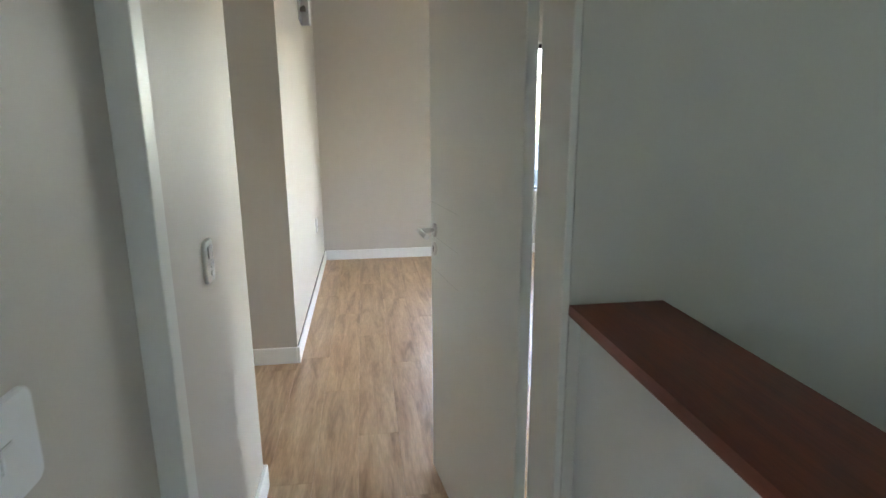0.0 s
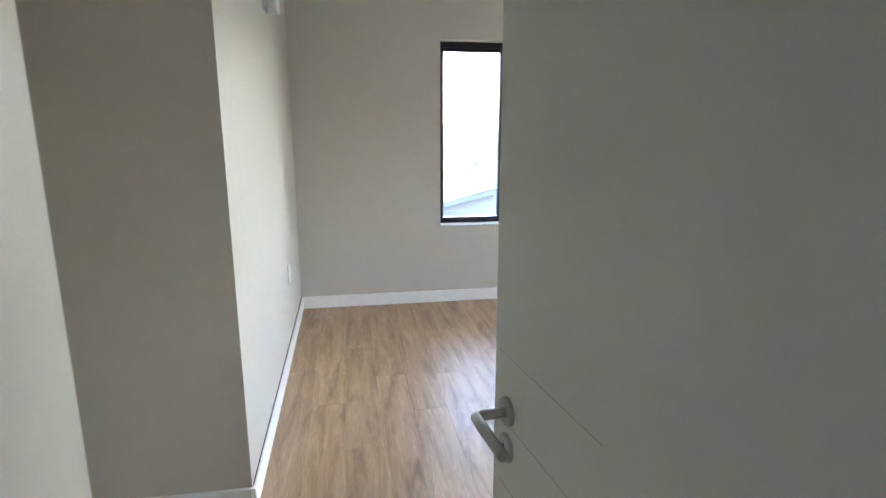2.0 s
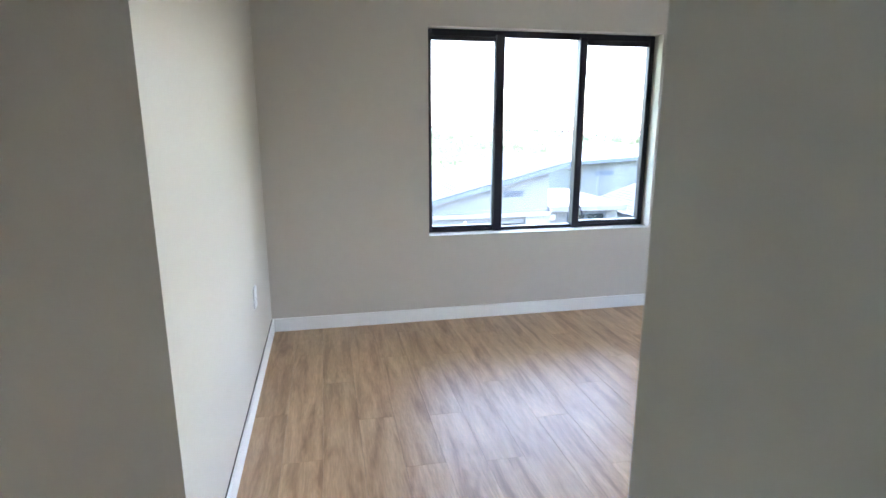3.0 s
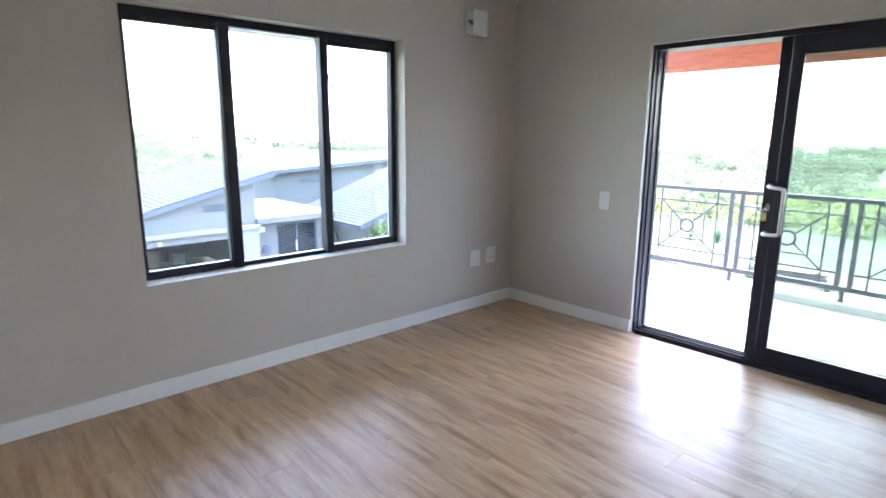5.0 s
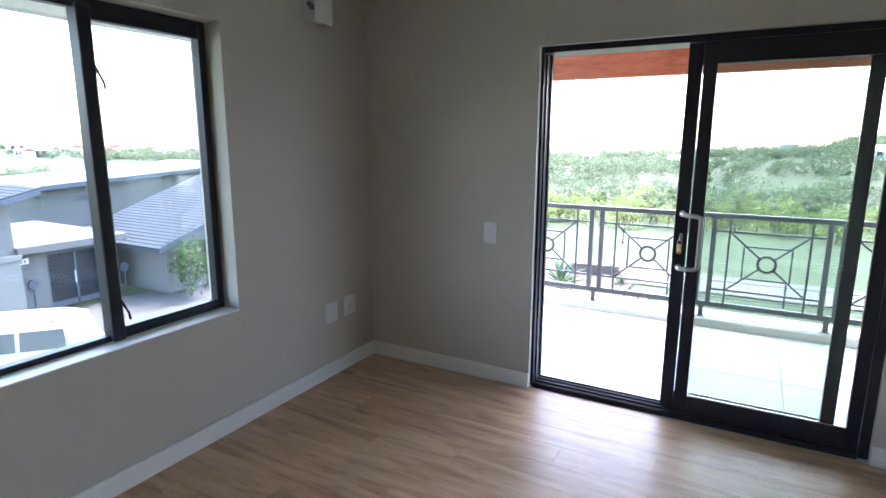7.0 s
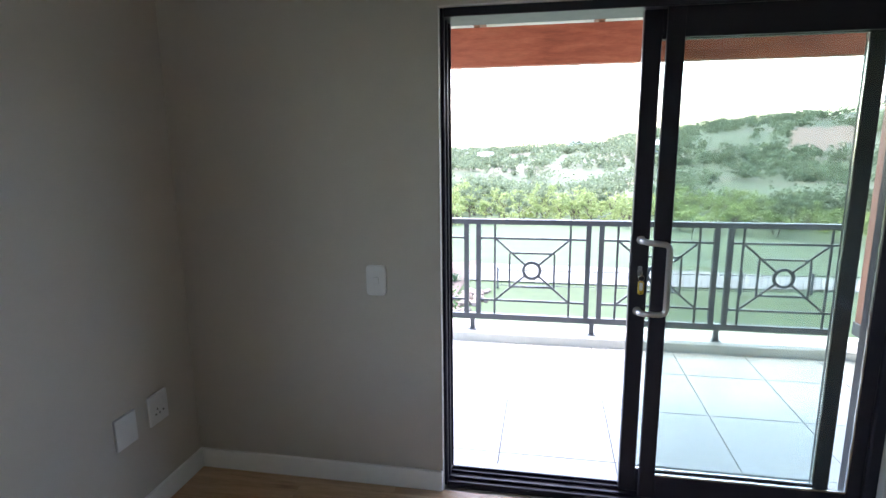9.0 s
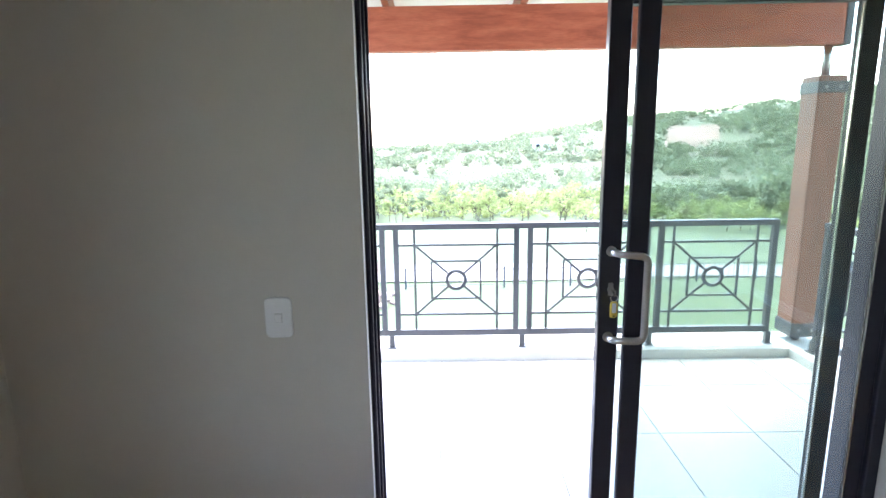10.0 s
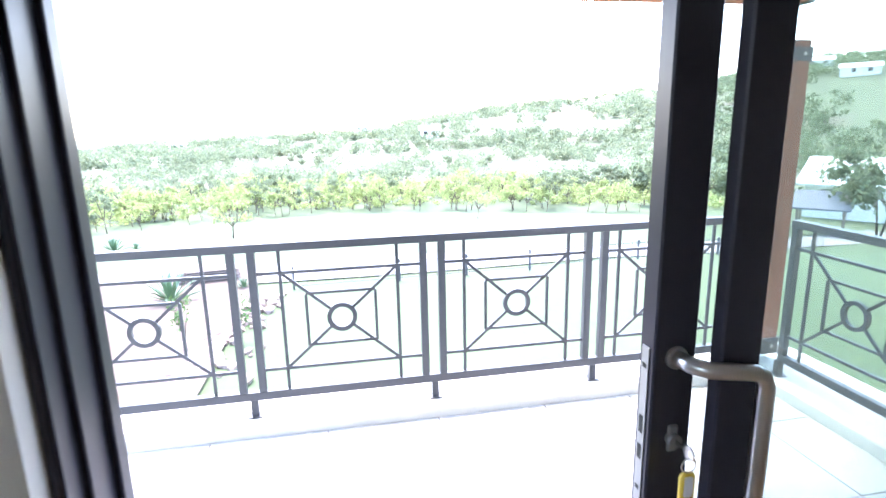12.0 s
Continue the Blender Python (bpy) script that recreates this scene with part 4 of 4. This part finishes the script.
part("garage_back", boxes((-2.95, 6.2, 26.3, 26.4, GZ, -2.9)), EXTW, ha)
part("roof_deck", prism(bmesh.new(), [(-3.9, slope(-3.9) - 0.22), (7.33, slope(7.33) - 0.22), (7.33, slope(7.33)), (-3.9, slope(-3.9))], 20.0, 29.6), FASCIA, ha)
tiled(ha, -3.9, slope(-3.9), 7.35, slope(7.33), 20.0, 29.6, 44)
part("ledge", boxes((-3.2, 6.55, 20.25, 20.5, -2.72, -2.52), bevel=0.01), EXTL, ha, "pale concrete ledge over the garage")
vt = part("vent", boxes((4.24, 5.22, 20.47, 20.5, -1.80, -1.50)), FASCIA, ha, "dark louvred vent")
for k in range(4):
    part("slat", boxes((4.26, 5.20, 20.452, 20.472, -1.785 + 0.07 * k, -1.745 + 0.07 * k)), RAILP, vt)
part("pillar", boxes((5.32, 6.52, 20.35, 20.5, GZ, -2.74), bevel=0.01), EXTL, ha)
part("wall_light", boxes((2.35, 2.47, 20.40, 20.5, -3.0, -2.86), bevel=0.01), PLASTIC, ha)
for k, (x, w, h) in enumerate(((-0.6, 0.5, 0.7), (0.6, 0.35, 0.9), (1.9, 0.55, 0.55), (3.2, 0.8, 0.75), (4.5, 0.6, 0.5))):
    s = thing("storage_box", "dim grey storage box stacked inside the garage", "storage box", (x, 25.6, GZ), group="garage boxes")
    part("body", boxes((-w / 2, w / 2, -0.3, 0.3, 0, h), bevel=0.02), TIMBER if k % 2 else EXTL, s)
    part("lid", boxes((-w / 2 - 0.02, w / 2 + 0.02, -0.32, 0.32, h, h + 0.05), bevel=0.01), GREYPL, s)

hb = thing("neighbour_house", "flat-roofed grey entrance block with a glazed door", "house")
part("wall", boxes((6.45, 7.65, 21.0, 21.2, GZ, -2.55), (9.75, 10.35, 21.0, 21.2, GZ, -2.55), (7.65, 9.75, 21.0, 21.2, -2.72, -2.55)), EXTW, hb)
part("flat_roof", boxes((6.45, 10.45, 20.3, 27.5, -2.55, -2.28), bevel=0.01), FLATR, hb, "pale screeded flat roof")
part("back_wall", boxes((6.45, 10.35, 24.0, 24.2, GZ, -2.55)), EXTW, hb)
dr = part("entrance_door", boxes((7.65, 7.72, 21.05, 21.12, GZ, -2.72), (9.68, 9.75, 21.05, 21.12, GZ, -2.72), (8.66, 8.74, 21.05, 21.12, GZ, -2.72), (7.72, 9.68, 21.05, 21.12, -2.82, -2.72), (7.72, 9.68, 21.05, 21.12, GZ, GZ + 0.22)), FASCIA, hb, "dark framed glazed double door")
part("pane", boxes((7.72, 8.66, 21.08, 21.09, GZ + 0.22, -2.82)), CARGLASS, dr)
part("pane", boxes((8.74, 9.68, 21.08, 21.09, GZ + 0.22, -2.82)), CARGLASS, dr)
part("door_handle", boxes((8.62, 8.65, 20.98, 21.03, -4.1, -3.6)), PLASTIC, dr)
num = part("number_plate", boxes((6.70, 7.05, 20.965, 21.0, -3.02, -2.80), bevel=0.005), PLASTIC, hb, "small white house number plate")
part("digit", boxes((6.78, 6.82, 20.958, 20.966, -2.97, -2.85), (6.90, 6.94, 20.958, 20.966, -2.97, -2.85)), FASCIA, num)
for x in (7.1, 10.6):
    o = thing("wall_ornament", "dark round wall ornament beside the entrance", "ornament", (x, 20.98, -3.85), group="entrance ornaments")
    part("medallion", disc(bmesh.new(), (0, 0.02, 0), (0, -1, 0), 0.2, 0.08, 18), FASCIA, o)
    part("stem", boxes((-0.025, 0.025, -0.02, 0.02, -0.9, -0.18)), FASCIA, o)

hc = thing("neighbour_house", "far grey house with a low slate-blue roof edge", "house")
part("wall", prism(bmesh.new(), [(11.75, GZ - 0.6), (24, GZ - 0.6), (24, -0.30), (11.75, -0.90)], 29.5, 36.0), EXTW, hc)
part("roof_deck", prism(bmesh.new(), [(10.9, -1.04), (25, -0.22), (25, 0.00), (10.9, -0.80)], 28.7, 37.0), FASCIA, hc)
part("vent", boxes((13.4, 14.7, 29.46, 29.5, -1.75, -1.45)), FASCIA, hc)
part("soffit_return", prism(bmesh.new(), [(11.0, -1.02), (11.75, -0.98), (11.75, -1.5)], 29.4, 29.6), EXTW, hc)

hdn = thing("neighbour_house", "grey house with a broad sloping grey tiled roof", "house")
rs = lambda x: -2.82 + (x - 10.6) * 0.335
part("wall", prism(bmesh.new(), [(11.3, GZ), (22, GZ), (22, rs(22) - 0.22), (11.3, rs(11.3) - 0.22)], 19.1, 19.35), EXTW, hdn)
part("wall", boxes((11.3, 11.55, 19.35, 25.0, GZ, rs(11.3) - 0.22)), EXTW, hdn)
part("roof_deck", prism(bmesh.new(), [(10.6, rs(10.6) - 0.2), (22.5, rs(22.5) - 0.2), (22.5, rs(22.5)), (10.6, rs(10.6))], 18.4, 25.0), FASCIA, hdn)
tiled(hdn, 10.55, rs(10.55), 22.5, rs(22.5), 18.4, 25.0, 48)
part("downlight", boxes((12.2, 12.32, 19.0, 19.1, -3.1, -2.95), bevel=0.01), PLASTIC, hdn)
part("window", boxes((13.0, 14.4, 19.06, 19.1, -4.0, -2.9)), CARGLASS, hdn)


# ---- parked car ----
def car(at, turn):
    t = thing("car", "white station wagon parked on the driveway", "car", at, turn)
    side = [(-2.25, 0.35), (-2.28, 0.75), (-2.15, 1.05), (-1.95, 1.62), (-1.5, 1.76), (0.1, 1.78), (0.55, 1.68), (1.25, 1.12), (2.05, 0.98), (2.28, 0.72), (2.28, 0.35)]
    bm = bmesh.new()
    rows = []
    for y, tuck in ((-0.88, 0.10), (-0.90, 0.0), (0.90, 0.0), (0.88, 0.10)):
        rows.append([bm.verts.new((x, y * (1 - max(0, z - 0.95) * 0.24), z - (0.02 if tuck else 0))) for x, z in side])
    for a, b in zip(rows, rows[1:]):
        for i in range(len(side)):
            bm.faces.new((a[i], b[i], b[(i + 1) % len(side)], a[(i + 1) % len(side)]))
    bm.faces.new(rows[0])
    bm.faces.new(rows[-1][::-1])
    bmesh.ops.recalc_face_normals(bm, faces=bm.faces)
    bmesh.ops.bevel(bm, geom=[e for e in bm.edges if e.calc_length() > 0.2], offset=0.05, segments=3, affect="EDGES")
    part("body", bm, CARW, t)
    for s in (-1, 1):
        for x0, x1 in ((-1.75, -0.75), (-0.65, 0.25), (0.33, 0.80)):
            bm = bmesh.new()
            top = 1.60 if x1 < 0.5 else 1.42
            q = [(x0, 1.12), (x1 + (0.22 if x1 > 0.5 else 0), 1.12), (x1, top), (x0 + (0.05 if x0 < -1 else 0), 1.60)]
            v = [bm.verts.new((x, s * (0.915 * (1 - max(0, z - 0.95) * 0.24)), z)) for x, z in q]
            w = [bm.verts.new((c.co.x, c.co.y - s * 0.03, c.co.z)) for c in v]
            bm.faces.new(v)
            bm.faces.new(w[::-1])
            for i in range(4):
                bm.faces.new((v[i], v[(i + 1) % 4], w[(i + 1) % 4], w[i]))
            part("side_window", bm, CARGLASS, t)
        part("mirror", boxes((0.72, 0.90, s * 0.90, s * 1.08, 1.02, 1.16), bevel=0.02), CARW, t)
        part("headlight", boxes((2.10, 2.27, s * 0.5, s * 0.84, 0.74, 0.90), bevel=0.03), PLASTIC, t)
        for x in (-1.40, 1.38):
            w = part("wheel", disc(bmesh.new(), (x, s * 0.72, 0.33), (0, s, 0), 0.33, 0.2, 24), RUBBER, t)
            part("rim", disc(bmesh.new(), (x, s * 0.90, 0.33), (0, s, 0), 0.21, 0.03, 18), STEEL, w)
    for x0, z0, x1, z1 in ((0.66, 1.63, 1.20, 1.19),):
        bm = bmesh.new()
        v = [bm.verts.new(c) for c in ((x0, -0.66, z0 + 0.02), (x0, 0.66, z0 + 0.02), (x1, 0.74, z1 + 0.02), (x1, -0.74, z1 + 0.02))]
        w = [bm.verts.new((c.co.x - 0.02, c.co.y, c.co.z - 0.03)) for c in v]
        bm.faces.new(v)
        bm.faces.new(w[::-1])
        for i in range(4):
            bm.faces.new((v[i], v[(i + 1) % 4], w[(i + 1) % 4], w[i]))
        part("windscreen", bm, CARGLASS, t)
    for y in (-0.6, 0.6):
        part("roof_bar", boxes((-1.6, 0.1, y - 0.015, y + 0.015, 1.76, 1.80), bevel=0.008), RAILP, t)


car((3.2, 14.5, land(3.2, 14.5) + 0.05), 140)


# ---- fence, timber stack and far buildings ----
def fence(points, label):
    t = thing("fence", label, "fence", group="estate fences")
    pal = bmesh.new()
    for i, ((xa, ya), (xb, yb)) in enumerate(zip(points, points[1:])):
        n = max(1, int(math.hypot(xb - xa, yb - ya) / 2.4))
        for k in range(n):
            x, y = xa + (xb - xa) * k / n, ya + (yb - ya) * k / n
            x2, y2 = xa + (xb - xa) * (k + 1) / n, ya + (yb - ya) * (k + 1) / n
            z, z2 = land(x, y), land(x2, y2)
            part("post", boxes((x - 0.04, x + 0.04, y - 0.04, y + 0.04, z - 0.1, z + 0.98)), RAILP, t)
            for h in (0.15, 0.85):
                part("rail", sweep(bmesh.new(), [(x, y, z + h), (x2, y2, z2 + h)], 0.016, 6, False), RAILP, t)
            for j in range(12):
                q = (j + 0.5) / 12
                px, py, pz = x + (x2 - x) * q, y + (y2 - y) * q, z + (z2 - z) * q
                bx(pal, px - 0.006, px + 0.006, py - 0.006, py + 0.006, pz + 0.1, pz + 0.92)
    tagged(part("palings", pal, RAILP, t), kind="stuff")


fence([(22.2, 0.4), (22.4, -4), (22.8, -10), (24.4, -19), (28, -31)], "dark steel paling fence along the road")

stack = thing("timber_stack", "stack of weathered grey timber boards on bare soil", "timber stack", (24.7, 4.2, land(24.7, 4.2) + 0.05), 8)
for k in range(6):
    for j in range(3):
        part("board", boxes((-0.5 + j * 0.36, -0.2 + j * 0.36, -1.3 + 0.04 * ((k * 7 + j) % 5), 1.3 - 0.05 * ((k + j * 3) % 4), k * 0.10, k * 0.10 + 0.05), bevel=0.006), TIMBER, stack)
    for y in (-0.9, 0.9):
        part("bearer", boxes((-0.5, 0.6, y - 0.04, y + 0.04, k * 0.10 + 0.05, k * 0.10 + 0.10)), TIMBER, stack)

# small open shelter in front of the long building
shx, shy = 36.0, -38.6
shelter = thing("garden_shelter", "small open shelter with a dark gabled roof", "shelter", (shx, shy, land(shx, shy)), -48)
for sx in (-1.3, 1.3):
    for sy in (-1.5, 1.5):
        part("post", boxes((sx - 0.08, sx + 0.08, sy - 0.08, sy + 0.08, -0.3, 2.4), bevel=0.01), TIMBER, shelter)
for s in (-1, 1):
    part("roof_slope", prism(bmesh.new(), [(s * 1.75, 2.20), (0, 3.40), (0, 3.52), (s * 1.75, 2.32)], -1.9, 1.9), FASCIA, shelter)
for sy in (-1.5, 1.5):
    part("gable", prism(bmesh.new(), [(-1.45, 2.40), (1.45, 2.40), (0, 3.38)], sy - 0.04, sy + 0.04), TIMBER, shelter)
part("back_panel", boxes((-1.22, 1.22, -1.46, -1.40, 0.0, 1.5)), TIMBER, shelter)

hall = thing("farm_building", "long white building with a pale pitched roof", "building", (74 * math.cos(radians(-55)), 74 * math.sin(radians(-55)), 0), 34)
g0 = land(74 * math.cos(radians(-55)), 74 * math.sin(radians(-55)))
part("wall", boxes((-12, 12, -4.5, 4.5, g0 - 1, g0 + 3.6)), WHITEW, hall)
part("roof", prism(bmesh.new(), [(-12.8, g0 + 3.5), (12.8, g0 + 3.5), (12.8, g0 + 3.7), (0, g0 + 3.7), (-12.8, g0 + 3.7)], -5.2, 5.2), SOFFIT, hall)
bm = bmesh.new()
v = [bm.verts.new(c) for c in ((-12.8, -5.2, g0 + 3.7), (12.8, -5.2, g0 + 3.7), (12.8, 5.2, g0 + 3.7), (-12.8, 5.2, g0 + 3.7), (-12.8, 0, g0 + 6.2), (12.8, 0, g0 + 6.2))]
for q in ((0, 1, 5, 4), (3, 4, 5, 2), (0, 4, 3), (1, 2, 5)):
    bm.faces.new([v[i] for i in q])
part("pitched_roof", bm, SOFFIT, hall)
for k in range(7):
    w = part("window", boxes((-10.4 + 3.3 * k, -9.3 + 3.3 * k, 4.48, 4.54, g0 + 2.1, g0 + 3.1)), CARGLASS, hall)
    part("window", boxes((-10.4 + 3.3 * k, -9.3 + 3.3 * k, -4.54, -4.48, g0 + 2.1, g0 + 3.1)), CARGLASS, hall)


def far_house(az, r, w, d, h, roof, turn):
    x, y = r * math.cos(radians(az)), r * math.sin(radians(az))
    z = land(x, y)
    t = thing("far_house", "small distant house with a pitched roof" if roof is REDROOF else "small pale distant house with a pitched roof", "house", (x, y, z), turn, group="distant houses")
    part("wall", boxes((-w / 2, w / 2, -d / 2, d / 2, -2, h)), WHITEW, t)
    bm = bmesh.new()
    v = [bm.verts.new(c) for c in ((-w / 2 - 0.5, -d / 2 - 0.5, h), (w / 2 + 0.5, -d / 2 - 0.5, h), (w / 2 + 0.5, d / 2 + 0.5, h), (-w / 2 - 0.5, d / 2 + 0.5, h), (-w / 2 - 0.5, 0, h + d * 0.28), (w / 2 + 0.5, 0, h + d * 0.28))]
    for q in ((0, 1, 5, 4), (3, 4, 5, 2), (0, 4, 3), (1, 2, 5), (0, 3, 2, 1)):
        bm.faces.new([v[i] for i in q])
    part("roof", bm, roof, t)
    for s in (-1, 1):
        for k in range(2):
            part("window", boxes((-w * 0.3 + k * w * 0.4, -w * 0.3 + k * w * 0.4 + 1.4, s * d / 2 - 0.03, s * d / 2 + 0.03, 0.9, 2.2)), CARGLASS, t)


for i in range(46):
    far_house(rng.uniform(44, 84), rng.uniform(250, 378), rng.uniform(5, 9), rng.uniform(4, 6), rng.uniform(2.2, 3.0), REDROOF if i % 3 else SOFFIT, rng.uniform(0, 180))
for az, r, w in ((-3.0, 372, 9), (6, 240, 7), (-10, 215, 7), (14, 300, 8), (24, 310, 8), (33, 330, 8), (-44, 300, 12), (-47, 260, 12)):
    far_house(az, r, w, 6, 2.6, SOFFIT, az + 90)


# ---- pieces: balcony tiles and floor planks ----
def piece_mesh(name, w, l, h, mat, bev):
    return mesh(name, boxes((-w / 2, w / 2, -l / 2, l / 2, -h, 0), bevel=bev), mat)


slab = bpy.data.objects["balcony_slab"]
xs = [0.262, 0.54, 1.165, 1.785, KX]
ys = [0.23, -0.22, -0.84, -1.455, -2.075, -2.71, -3.25, -3.775, -4.10]
for i in range(len(xs) - 1):
    for j in range(len(ys) - 1):
        w, l = xs[i + 1] - xs[i] - 0.006, ys[j] - ys[j + 1] - 0.006
        o = new("tile", piece_mesh("tile", w, l, 0.012, TILE, 0.0015))
        o.parent = slab
        o.location = ((xs[i] + xs[i + 1]) / 2, (ys[j] + ys[j + 1]) / 2, TZ)

PW, PL = 0.181, 1.22
cache = {}
x, col = WX - 4 * PW, 0
while x < -0.001:
    x1 = min(x + PW, 0.0)
    y = WY - 0.206 - PL * ((col * 0.37) % 1.0)
    lo = -8.0 if (WX - 0.01 < x and x1 < -3.255) else (NY0 if x1 < WX + 0.01 else WY)
    if -4.25 < x and x1 < -3.255:
        y = -8.0 - PL * ((col * 0.37) % 1.0)
    elif x1 < WX + 0.01:
        y = NY0 - PL * ((col * 0.37) % 1.0)
    while y < 0:
        a, b = max(y, lo), min(y + PL, 0.0)
        y += PL
        if b - a < 0.02:
            continue
        if x1 < WX + 0.001 and a > NY1:
            continue
        if x1 < WX + 0.001:
            b = min(b, NY1)
        key = (round(x1 - x, 3), round(b - a, 3))
        if key not in cache:
            cache[key] = piece_mesh("plank", key[0] - 0.0006, key[1] - 0.0006, 0.012, FLOORW, 0.0004)
        o = new("plank", cache[key])
        o.parent = floor
        o.location = ((x + x1) / 2, (a + b) / 2, 0.0)
    x, col = x1, col + 1
